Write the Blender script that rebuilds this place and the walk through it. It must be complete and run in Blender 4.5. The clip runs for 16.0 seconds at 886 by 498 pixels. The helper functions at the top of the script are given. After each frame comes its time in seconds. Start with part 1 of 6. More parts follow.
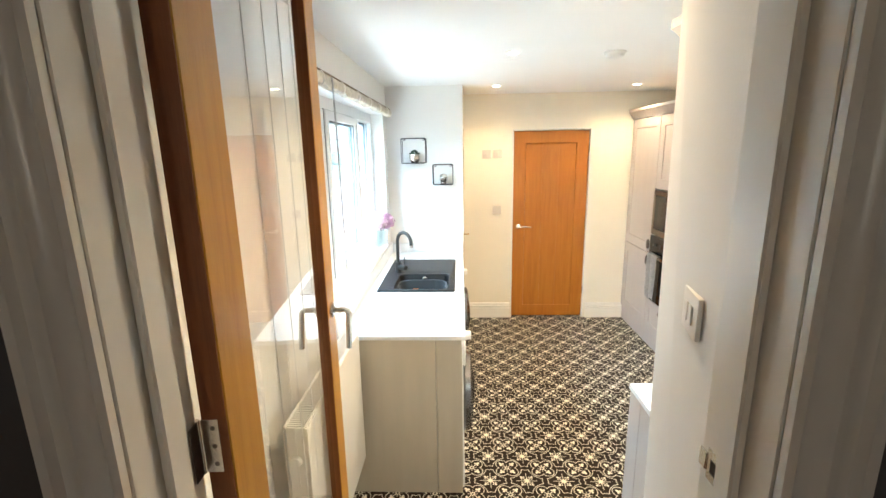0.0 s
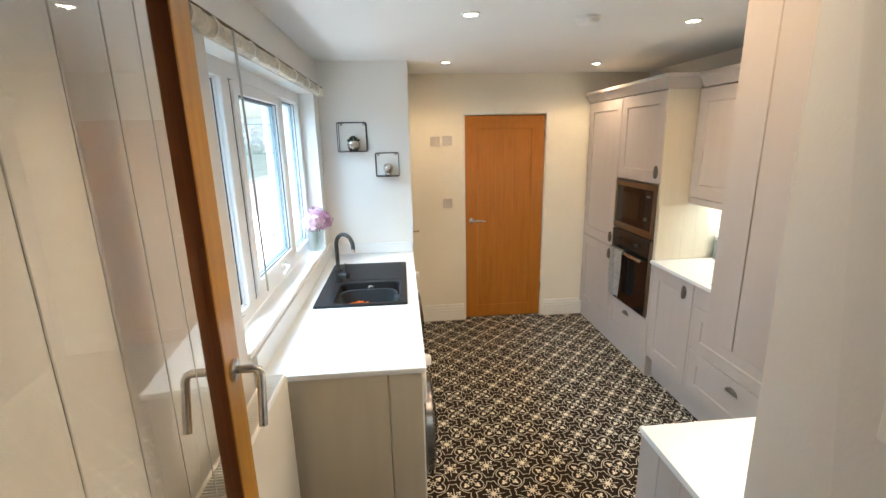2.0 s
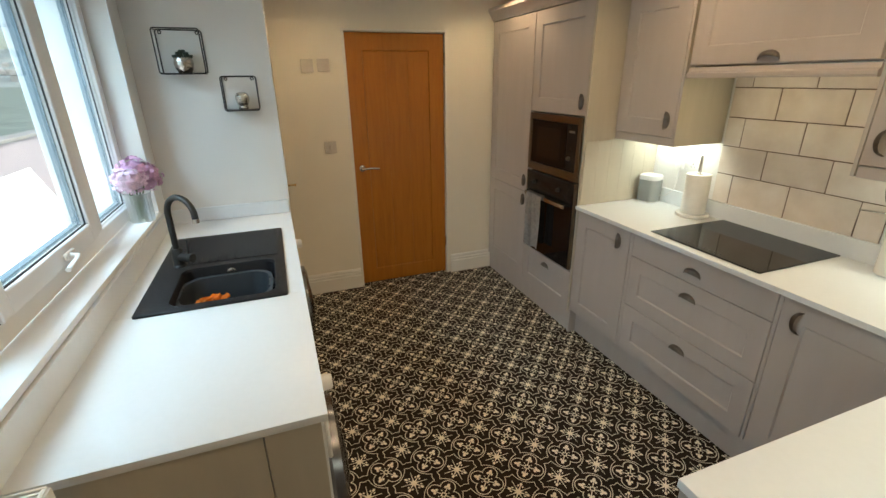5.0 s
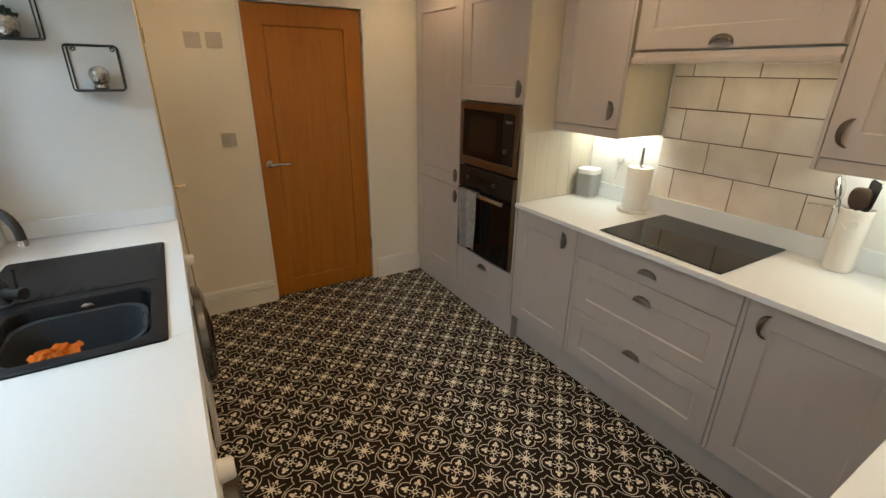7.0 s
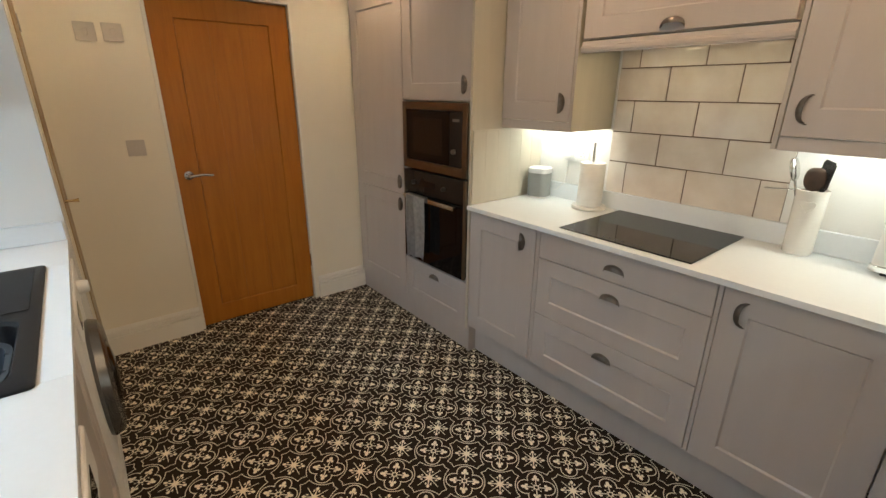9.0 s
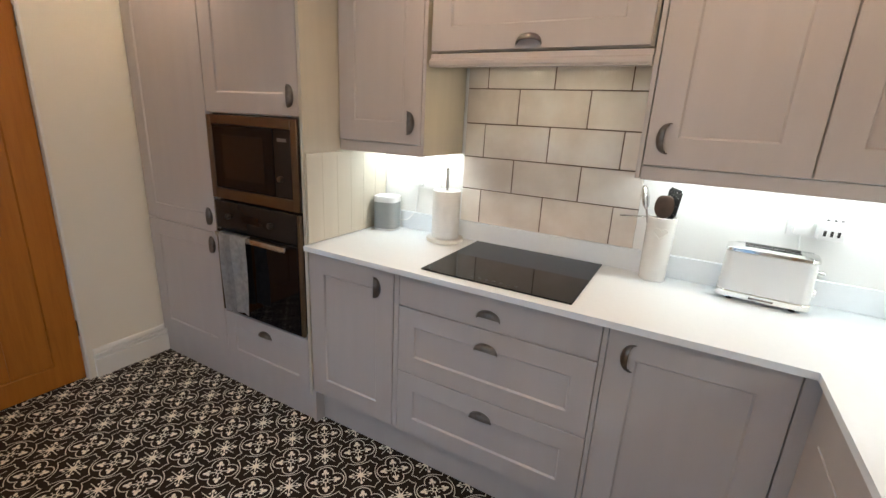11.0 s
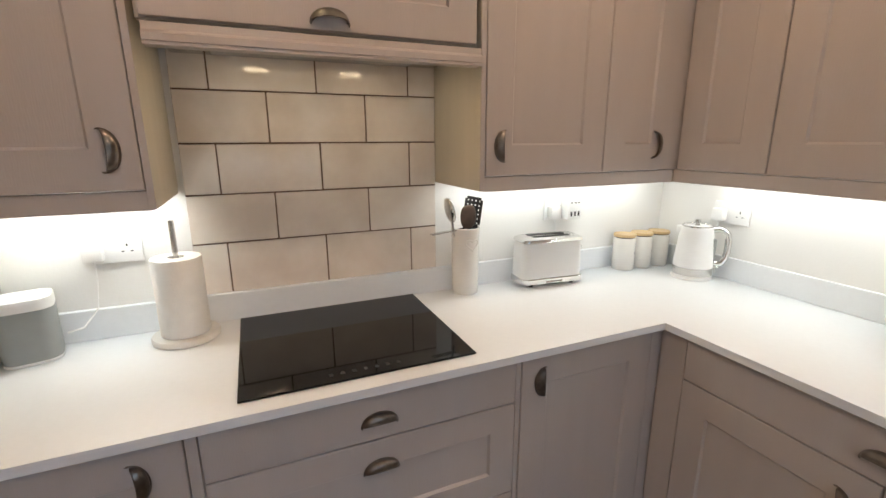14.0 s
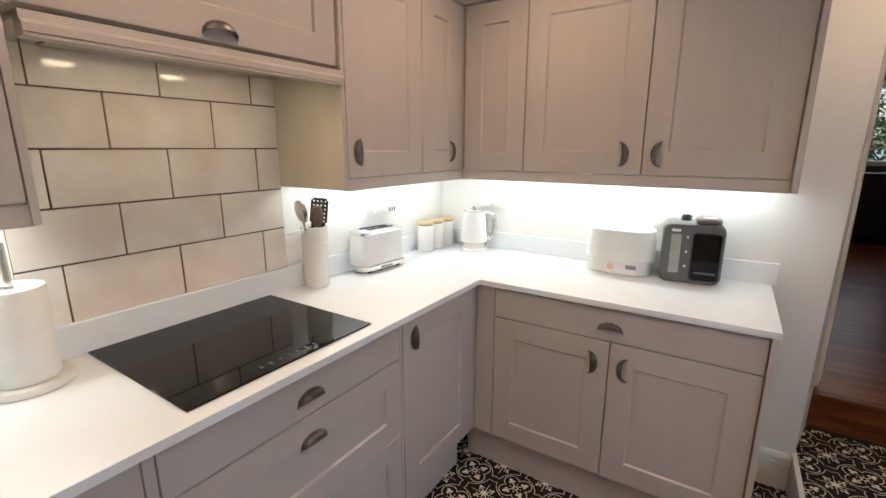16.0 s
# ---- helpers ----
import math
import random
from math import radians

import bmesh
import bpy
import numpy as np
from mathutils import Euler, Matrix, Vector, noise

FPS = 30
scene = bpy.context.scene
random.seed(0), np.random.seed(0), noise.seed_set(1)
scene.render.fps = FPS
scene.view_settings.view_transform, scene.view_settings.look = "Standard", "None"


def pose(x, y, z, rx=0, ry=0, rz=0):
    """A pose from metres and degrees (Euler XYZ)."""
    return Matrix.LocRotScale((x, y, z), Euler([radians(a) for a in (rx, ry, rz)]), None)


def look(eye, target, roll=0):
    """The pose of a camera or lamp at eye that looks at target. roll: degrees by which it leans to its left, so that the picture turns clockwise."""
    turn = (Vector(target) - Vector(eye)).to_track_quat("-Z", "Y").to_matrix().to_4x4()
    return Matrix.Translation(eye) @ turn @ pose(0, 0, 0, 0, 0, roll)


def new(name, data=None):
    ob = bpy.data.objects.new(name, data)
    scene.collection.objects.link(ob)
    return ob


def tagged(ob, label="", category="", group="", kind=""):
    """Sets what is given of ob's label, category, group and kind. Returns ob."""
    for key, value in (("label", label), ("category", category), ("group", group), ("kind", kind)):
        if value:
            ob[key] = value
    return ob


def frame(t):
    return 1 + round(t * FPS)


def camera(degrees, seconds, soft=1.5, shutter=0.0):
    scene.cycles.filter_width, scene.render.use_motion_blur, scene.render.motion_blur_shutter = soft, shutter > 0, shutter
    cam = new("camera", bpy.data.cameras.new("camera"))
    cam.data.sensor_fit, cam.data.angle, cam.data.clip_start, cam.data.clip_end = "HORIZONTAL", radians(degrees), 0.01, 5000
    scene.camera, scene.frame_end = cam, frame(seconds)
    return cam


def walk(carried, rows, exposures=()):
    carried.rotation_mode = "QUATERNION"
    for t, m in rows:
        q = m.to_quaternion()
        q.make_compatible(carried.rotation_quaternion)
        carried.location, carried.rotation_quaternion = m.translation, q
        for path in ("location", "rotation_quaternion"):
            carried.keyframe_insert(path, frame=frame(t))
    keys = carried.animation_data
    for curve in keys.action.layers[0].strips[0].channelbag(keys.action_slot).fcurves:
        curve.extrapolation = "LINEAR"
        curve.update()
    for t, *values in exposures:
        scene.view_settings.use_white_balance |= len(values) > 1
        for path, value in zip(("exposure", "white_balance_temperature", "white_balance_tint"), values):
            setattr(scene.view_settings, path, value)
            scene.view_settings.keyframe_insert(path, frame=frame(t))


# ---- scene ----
cam = camera(89.9, 16.0)
PATH = [
    (0, (0.207, 0.368, 1.812), (0.127, 2.319, 1.376), -1.0),
    (0.5, (0.184, 0.428, 1.804), (0.121, 2.378, 1.364), -1.4),
    (1, (0.163, 0.54, 1.8), (0.192, 2.487, 1.346), -1.9),
    (1.5, (0.153, 0.697, 1.783), (0.257, 2.638, 1.312), -1.5),
    (2, (0.162, 0.834, 1.783), (0.333, 2.768, 1.301), -1.2),
    (2.5, (0.142, 0.966, 1.762), (0.481, 2.872, 1.262), -0.3),
    (3, (0.111, 1.095, 1.746), (0.602, 2.963, 1.226), 0.7),
    (3.5, (0.117, 1.182, 1.719), (0.678, 3.001, 1.104), 0.1),
    (4, (0.135, 1.256, 1.709), (0.705, 3.042, 1.012), -0.4),
    (4.2, (0.151, 1.308, 1.703), (0.721, 3.092, 1.001), -0.6),
    (6.5, (0.242, 1.785, 1.608), (1.152, 3.402, 0.862), 0.4),
    (7, (0.27, 1.841, 1.61), (1.232, 3.429, 0.867), 0.8),
    (8, (0.338, 1.897, 1.573), (1.297, 3.495, 0.846), 1.0),
    (8.5, (0.358, 1.957, 1.533), (1.361, 3.531, 0.815), 1.5),
    (9, (0.331, 2.011, 1.485), (1.521, 3.475, 0.821), 0.4),
    (11.5, (0.738, 2.471, 1.467), (2.574, 3.078, 0.957), 1.9),
    (12, (0.894, 2.619, 1.464), (2.832, 2.792, 0.999), -0.7),
    (12.5, (0.946, 2.712, 1.452), (2.889, 2.636, 0.984), -0.7),
    (13, (0.945, 2.858, 1.456), (2.864, 2.543, 0.986), -1.1),
    (13.5, (0.96, 2.98, 1.465), (2.833, 2.463, 0.992), -0.6),
    (14, (1.002, 3.102, 1.458), (2.789, 2.339, 0.985), -0.3),
    (14.5, (1.002, 3.196, 1.467), (2.627, 2.14, 0.971), 0.4),
    (15, (0.985, 3.312, 1.448), (2.419, 1.997, 0.984), 0.4),
    (15.5, (0.987, 3.451, 1.444), (2.232, 1.953, 0.99), -0.0),
    (16, (1.045, 3.585, 1.459), (2.106, 1.95, 1.014), 0.1),
]
walk(cam, [(t, look(eye, target, roll)) for t, eye, target, roll in PATH], [(0, 3.07, 6100, -1), (1.5, 2.38, 6100, 2), (2.5, 1.95, 6650, 3), (3.2, 1.75, 6900, 1), (4.0, 1.52, 6650, -3), (6.5, 1.1, 7000, 4), (9, 1.3, 6750, 4), (11.5, 1.4, 5900, 10), (12.5, 1.12, 6350, 12), (14, 1.07, 6400, 13), (15, 1.13, 6350, 13), (16, 1.40, 6200, 11)])

# ---- world and light ----
world = bpy.data.worlds.new("overcast_sky")
scene.world = world
world.use_nodes = True
wn, wl = world.node_tree.nodes, world.node_tree.links
sky = wn.new("ShaderNodeTexSky")
sky.sky_type, sky.sun_disc = "NISHITA", False
sky.sun_elevation, sky.sun_rotation = radians(40), radians(125)
sky.air_density, sky.dust_density = 1.0, 3.0
wl.new(sky.outputs[0], wn["Background"].inputs[0])
wn["Background"].inputs[1].default_value = 0.10

sun_data = bpy.data.lights.new("sun", "SUN")
sun_data.energy, sun_data.angle, sun_data.color = 0.7, radians(12), (1.0, 0.96, 0.9)
new("sun", sun_data).matrix_world = look((6, -1.2, 9), (0, 3, 0))

WARM, STRIP, DAY = (1.0, 0.68, 0.41), (0.96, 1.0, 0.94), (0.54, 0.765, 1.0)


def area_lamp(name, m, sx, sy, power, color, spread=180):
    d = bpy.data.lights.new(name, "AREA")
    d.shape, d.size, d.size_y, d.energy, d.color, d.spread = "RECTANGLE", sx, sy, power, color, radians(spread)
    ob = new(name, d)
    ob.matrix_world = m
    return ob


def spot_lamp(name, x, y, z, power, color, angle=110, size=0.03):
    d = bpy.data.lights.new(name, "SPOT")
    d.energy, d.color, d.spot_size, d.spot_blend, d.shadow_soft_size = power, color, radians(angle), 0.7, size
    ob = new(name, d)
    ob.matrix_world = pose(x, y, z)
    return ob


# daylight in the kitchen window's opening
area_lamp("window_daylight", look((-1.2, 3.1, 2.62), (0.5, 3.14, 1.6)), 2.2, 1.0, 40, DAY)
# added fill lamp outside the sill, standing for bounce from the pale yard
area_lamp("yard_bounce_fill", look((-0.80, 3.26, 1.15), (0.5, 3.26, 1.72)), 1.6, 0.35, 2.2, (0.96, 0.93, 0.92))
# daylight in the living room window's opening
area_lamp("hall_window_daylight", look((-0.2, -3.86, 1.75), (0.0, 0.9, 1.5)), 1.0, 0.9, 1.0, (1.0, 0.88, 0.87))
# ceiling downlights
DOWNLIGHTS = [(0.513, 3.074), (0.523, 4.40), (1.747, 4.50), (1.675, 3.18), (0.513, 1.75), (1.675, 2.2)]
for dx, dy in DOWNLIGHTS:
    spot_lamp("downlight_lamp", dx, dy, 2.325, 4.9 if dx < 0.6 and dy < 4 else 5.4 if dy > 4 else 6.6, WARM, 150)
# strips under the wall cupboards
area_lamp("strip_lamp", pose(2.40, 3.52, 1.335), 0.03, 0.42, 0.75, STRIP)
area_lamp("strip_lamp", pose(2.39, 1.98, 1.335), 0.03, 0.97, 1.05, STRIP)
area_lamp("strip_lamp", pose(1.545, 1.46, 1.335), 1.30, 0.03, 1.55, STRIP)
# pendant in the living room
pd_data = bpy.data.lights.new("pendant_glow", "POINT")
pd_data.energy, pd_data.color, pd_data.shadow_soft_size = 1.2, WARM, 0.05
new("pendant_glow", pd_data).matrix_world = pose(-0.10, -2.35, 1.98)
# hood lamps
for hy in (3.052, 2.742):
    spot_lamp("hood_lamp", 2.26, hy, 1.686, 0.15, WARM, 160, 0.03)

# ---- materials ----


def material(name):
    m = bpy.data.materials.new(name)
    m.use_nodes = True
    nt = m.node_tree
    return m, nt, nt.nodes["Principled BSDF"]


def node(nt, kind, **inputs):
    n = nt.nodes.new(kind)
    for k, v in inputs.items():
        n.inputs[k.replace("_", " ")].default_value = v
    return n


def ramp(nt, fac, stops):
    r = nt.nodes.new("ShaderNodeValToRGB")
    els = r.color_ramp.elements
    while len(els) < len(stops):
        els.new(0.5)
    for e, (p, c) in zip(els, stops):
        e.position, e.color = p, (*c, 1)
    nt.links.new(fac, r.inputs[0])
    return r.outputs[0]


def paint(name, color, rough=0.5, vary=0.06, scale=3.0, bump=0.02, bump_scale=220.0, metal=0.0, stretch=(1, 1, 1), coat=0.0):
    """A surface with broad, faint colour drift and fine relief."""
    m, nt, b = material(name)
    co = nt.nodes.new("ShaderNodeTexCoord")
    mp = node(nt, "ShaderNodeMapping", Scale=stretch)
    nt.links.new(co.outputs["Object"], mp.inputs[0])
    big = node(nt, "ShaderNodeTexNoise", Scale=scale, Detail=4.0)
    fine = node(nt, "ShaderNodeTexNoise", Scale=bump_scale, Detail=3.0)
    nt.links.new(mp.outputs[0], big.inputs[0])
    nt.links.new(mp.outputs[0], fine.inputs[0])
    lo, hi = [tuple(min(1, c * k) for c in color) for k in (1 - vary, 1 + vary)]
    nt.links.new(ramp(nt, big.outputs[0], [(0.3, lo), (0.7, hi)]), b.inputs["Base Color"])
    span = 0.006 if metal else 0.02 if rough < 0.4 else 0.05
    rr = node(nt, "ShaderNodeMapRange", To_Min=max(0.02, rough - span), To_Max=min(1, rough + span))
    nt.links.new(fine.outputs[0], rr.inputs[0])
    nt.links.new(rr.outputs[0], b.inputs["Roughness"])
    b.inputs["Metallic"].default_value = metal
    b.inputs["Coat Weight"].default_value = coat
    if bump:
        bp = node(nt, "ShaderNodeBump", Strength=1.0, Distance=bump * 0.01)
        nt.links.new(fine.outputs[0], bp.inputs["Height"])
        nt.links.new(bp.outputs[0], b.inputs["Normal"])
    return m


def oak(name, dark, mid, light, rough=0.38, along="Z"):
    m, nt, b = material(name)
    co = nt.nodes.new("ShaderNodeTexCoord")
    sc = {"Z": (14, 14, 0.9), "Y": (14, 0.9, 14), "X": (0.9, 14, 14)}[along]
    mp = node(nt, "ShaderNodeMapping", Scale=sc)
    nt.links.new(co.outputs["Object"], mp.inputs[0])
    n1 = node(nt, "ShaderNodeTexNoise", Scale=2.2, Detail=6.0, Roughness=0.62, Distortion=0.7)
    n2 = node(nt, "ShaderNodeTexNoise", Scale=26.0, Detail=3.0)
    nt.links.new(mp.outputs[0], n1.inputs[0])
    nt.links.new(mp.outputs[0], n2.inputs[0])
    add = node(nt, "ShaderNodeMath")
    add.operation = "MULTIPLY_ADD"
    add.inputs[1].default_value = 0.3
    nt.links.new(n2.outputs[0], add.inputs[0])
    nt.links.new(n1.outputs[0], add.inputs[2])
    nt.links.new(ramp(nt, add.outputs[0], [(0.38, dark), (0.62, mid), (0.9, light)]), b.inputs["Base Color"])
    b.inputs["Roughness"].default_value = rough
    bp = node(nt, "ShaderNodeBump", Strength=0.5, Distance=0.0006)
    nt.links.new(n2.outputs[0], bp.inputs["Height"])
    nt.links.new(bp.outputs[0], b.inputs["Normal"])
    return m


def glass(name, color=(1, 1, 1), rough=0.0, ior=1.45):
    m, nt, b = material(name)
    b.inputs["Base Color"].default_value = (*color, 1)
    b.inputs["Transmission Weight"].default_value = 1
    b.inputs["Roughness"].default_value = rough
    b.inputs["IOR"].default_value = ior
    return m


def glow(name, color, strength):
    m, nt, b = material(name)
    b.inputs["Base Color"].default_value = (0.8, 0.8, 0.8, 1)
    b.inputs["Emission Color"].default_value = (*color, 1)
    b.inputs["Emission Strength"].default_value = strength
    return m


def patterned_floor(name, ox, oy, L):
    """Sheet vinyl with a repeating quatrefoil and star print on near-black brown."""
    m, nt, b = material(name)

    def M(op, a, c=None, d=None):
        n = nt.nodes.new("ShaderNodeMath")
        n.operation = op
        for i, v in enumerate((a, c, d)):
            if v is None:
                continue
            if isinstance(v, (int, float)):
                n.inputs[i].default_value = v
            else:
                nt.links.new(v, n.inputs[i])
        return n.outputs[0]

    geo = nt.nodes.new("ShaderNodeNewGeometry")
    sep = nt.nodes.new("ShaderNodeSeparateXYZ")
    nt.links.new(geo.outputs["Position"], sep.inputs[0])

    def cell(axis, o):
        u = M("DIVIDE", M("SUBTRACT", axis, o - L / 2), L)
        return M("ABSOLUTE", M("SUBTRACT", M("FRACT", u), 0.5))

    p, q = cell(sep.outputs[0], ox), cell(sep.outputs[1], oy)
    D = M("MULTIPLY", M("ADD", p, q), 0.70711)
    E = M("MULTIPLY", M("ABSOLUTE", M("SUBTRACT", p, q)), 0.70711)
    hi, lo = M("MAXIMUM", p, q), M("MINIMUM", p, q)

    def dist(x, y, cx, cy):
        dx, dy = M("SUBTRACT", x, cx), M("SUBTRACT", y, cy)
        return M("SQRT", M("ADD", M("MULTIPLY", dx, dx), M("MULTIPLY", dy, dy)))

    def line(d, w, soft=0.0045):
        return M("SMOOTH_MIN", 1.0, M("MAXIMUM", 0.0, M("DIVIDE", M("SUBTRACT", w + soft, M("ABSOLUTE", d)), 2 * soft)), 0.001)

    def fill(d, soft=0.0045):
        return M("MINIMUM", 1.0, M("MAXIMUM", 0.0, M("DIVIDE", M("SUBTRACT", soft, d), 2 * soft)))

    def ell(x, y, cx, cy, rx, ry):
        dx, dy = M("DIVIDE", M("SUBTRACT", x, cx), rx), M("DIVIDE", M("SUBTRACT", y, cy), ry)
        return M("MULTIPLY", M("SUBTRACT", M("SQRT", M("ADD", M("MULTIPLY", dx, dx), M("MULTIPLY", dy, dy))), 1.0), min(rx, ry))

    r0 = M("SQRT", M("ADD", M("MULTIPLY", p, p), M("MULTIPLY", q, q)))
    lobe = M("MINIMUM", M("SUBTRACT", dist(D, E, 0.203, 0), 0.163), M("SUBTRACT", dist(D, E, 0, 0.203), 0.163))
    parts = [line(lobe, 0.0085)]
    parts.append(line(M("SUBTRACT", r0, 0.044), 0.0085))
    parts.append(fill(ell(D, E, 0.240, 0, 0.058, 0.036)))
    parts.append(fill(ell(D, E, 0.188, 0.046, 0.032, 0.026)))
    parts.append(M("MULTIPLY", fill(M("SUBTRACT", E, 0.010)), M("LESS_THAN", M("ABSOLUTE", M("SUBTRACT", D, 0.13)), 0.075)))
    parts.append(fill(M("SUBTRACT", dist(hi, lo, 0.115, 0), 0.014)))
    # concave frame round each star, with tips that run out on the seams
    parts.append(M("MULTIPLY", line(M("SUBTRACT", r0, 0.408), 0.0075), M("GREATER_THAN", lo, 0.058)))
    parts.append(M("MULTIPLY", line(M("SUBTRACT", lo, M("MULTIPLY_ADD", hi, 0.265, -0.0475)), 0.0075), M("GREATER_THAN", hi, 0.402)))
    # star
    s, t = M("SUBTRACT", 0.5, hi), M("SUBTRACT", 0.5, lo)
    G = M("SUBTRACT", 0.70711, D)
    parts.append(M("MULTIPLY", fill(M("SUBTRACT", s, M("MAXIMUM", 0.007, M("MULTIPLY_ADD", t, -0.20, 0.031)))), M("LESS_THAN", t, 0.29)))
    parts.append(M("MULTIPLY", fill(M("SUBTRACT", E, M("MULTIPLY_ADD", G, -0.13, 0.026))), M("LESS_THAN", G, 0.16)))
    parts.append(fill(ell(G, E, 0.20, 0, 0.040, 0.030)))
    parts.append(fill(ell(G, E, 0.150, 0.050, 0.026, 0.017)))
    total = parts[0]
    for x in parts[1:]:
        total = M("MAXIMUM", total, x)
    # cut back the grid lines between the stars to hairlines, worn print
    wear = node(nt, "ShaderNodeTexNoise", Scale=60.0, Detail=5.0)
    nt.links.new(geo.outputs["Position"], wear.inputs[0])
    total = M("MULTIPLY", total, M("MULTIPLY_ADD", wear.outputs[0], 0.25, 0.88))
    mix = nt.nodes.new("ShaderNodeMix")
    mix.data_type = "RGBA"
    nt.links.new(total, mix.inputs[0])
    big = node(nt, "ShaderNodeTexNoise", Scale=9.0, Detail=5.0)
    nt.links.new(geo.outputs["Position"], big.inputs[0])
    nt.links.new(ramp(nt, big.outputs[0], [(0.3, (0.010, 0.0052, 0.0024)), (0.7, (0.019, 0.0098, 0.0044))]), mix.inputs[6])
    nt.links.new(ramp(nt, big.outputs[0], [(0.3, (0.77, 0.70, 0.57)), (0.7, (0.87, 0.80, 0.67))]), mix.inputs[7])
    nt.links.new(mix.outputs[2], b.inputs["Base Color"])
    b.inputs["Roughness"].default_value = 0.55
    b.inputs["Specular IOR Level"].default_value = 0.16
    bp = node(nt, "ShaderNodeBump", Strength=0.4, Distance=0.0005)
    nt.links.new(wear.outputs[0], bp.inputs["Height"])
    nt.links.new(bp.outputs[0], b.inputs["Normal"])
    return m


def plank_floor(name):
    m, nt, b = material(name)
    co = nt.nodes.new("ShaderNodeTexCoord")
    mp = node(nt, "ShaderNodeMapping", Scale=(1, 14, 14))
    nt.links.new(co.outputs["Object"], mp.inputs[0])
    n1 = node(nt, "ShaderNodeTexNoise", Scale=3.0, Detail=6.0, Distortion=0.6)
    nt.links.new(mp.outputs[0], n1.inputs[0])
    inf = nt.nodes.new("ShaderNodeObjectInfo")
    add = node(nt, "ShaderNodeMath")
    add.operation = "MULTIPLY_ADD"
    add.inputs[1].default_value = 0.35
    nt.links.new(inf.outputs["Random"], add.inputs[0])
    nt.links.new(n1.outputs[0], add.inputs[2])
    nt.links.new(ramp(nt, add.outputs[0], [(0.35, (0.075, 0.022, 0.007)), (0.65, (0.17, 0.055, 0.017)), (0.95, (0.27, 0.10, 0.034))]), b.inputs["Base Color"])
    b.inputs["Roughness"].default_value = 0.34
    b.inputs["Specular IOR Level"].default_value = 0.3
    return m


MAT_WALL = paint("white_wall_paint", (0.78, 0.765, 0.735), 0.62, 0.03, 1.5, 0.03, 140)
# wall colour yellowed for the warm light on the far walls
MAT_CREAM = paint("warm_tinted_wall_paint", (0.81, 0.755, 0.64), 0.62, 0.03, 1.5, 0.03, 140)
MAT_CEIL = paint("ceiling_paint", (0.85, 0.845, 0.83), 0.75, 0.02, 1.2, 0.03, 120)
MAT_TRIM = paint("white_gloss_trim", (0.80, 0.77, 0.71), 0.30, 0.03, 4, 0.01, 90)
MAT_CAB = paint("greige_cabinet_paint", (0.475, 0.425, 0.395), 0.36, 0.03, 2.5, 0.035, 60, stretch=(6, 6, 0.6))
MAT_CABEND = paint("greige_end_panel", (0.525, 0.475, 0.385), 0.45, 0.04, 3, 0.03, 60, stretch=(6, 6, 0.6))
MAT_TOP = paint("white_quartz", (0.765, 0.785, 0.80), 0.30, 0.010, 60, 0.0, 300)
MAT_OAK = oak("oak_veneer", (0.32, 0.108, 0.010), (0.395, 0.137, 0.013), (0.44, 0.166, 0.019))
MAT_OAK_GOLD = oak("golden_oak_veneer", (0.39, 0.165, 0.016), (0.47, 0.225, 0.022), (0.53, 0.270, 0.034))
# oak darkened to stand for the door leaf's edges in shade
MAT_OAK_EDGE = oak("shaded_oak_edge", (0.15, 0.042, 0.007), (0.20, 0.058, 0.010), (0.25, 0.080, 0.016), 0.55)
MAT_HALL = paint("dark_hall_wall", (0.075, 0.072, 0.075), 0.6, 0.05, 2, 0.03, 120)
MAT_VINYL = patterned_floor("patterned_vinyl", 0.871, 3.232, 0.2035)
MAT_PLANK = plank_floor("oak_floorboards")
MAT_CHROME = paint("brushed_steel", (0.62, 0.60, 0.57), 0.27, 0.02, 6, 0.0, 300, metal=1.0)
MAT_MIRROR = paint("polished_chrome", (0.75, 0.74, 0.72), 0.10, 0.02, 20, 0.0, 300, metal=1.0)
MAT_PEWTER = paint("antique_pewter", (0.20, 0.175, 0.155), 0.28, 0.22, 40, 0.02, 260, metal=1.0)
MAT_UPVC = paint("white_upvc", (0.82, 0.83, 0.84), 0.45, 0.02, 5, 0.0, 100)
MAT_GASKET = paint("black_rubber", (0.03, 0.03, 0.032), 0.6, 0.1, 9, 0.02, 90)
MAT_PANE = glass("window_glass", (0.97, 0.99, 1.0))
MAT_BLACK = paint("matt_black_metal", (0.02, 0.02, 0.02), 0.4, 0.15, 20, 0.02, 200)
MAT_WHITE = paint("white_plastic", (0.80, 0.79, 0.77), 0.35, 0.02, 8, 0.0, 100)
MAT_NYLON = paint("black_nylon", (0.015, 0.014, 0.014), 0.35, 0.1, 20, 0.0)
# near-black that stands for the shade in holes, slots and gaps
MAT_DARK = paint("dark_gap_shade", (0.015, 0.013, 0.012), 0.6, 0.2, 9, 0.0, 90)

# ---- geometry helpers ----


def solid(bm):
    """Outward normals and a mesh from bm."""
    bmesh.ops.recalc_face_normals(bm, faces=bm.faces)
    me = bpy.data.meshes.new("mesh")
    bm.to_mesh(me)
    bm.free()
    return me


def smooth(me, angle=40):
    for p in me.polygons:
        p.use_smooth = True
    me.set_sharp_from_angle(angle=radians(angle))
    return me


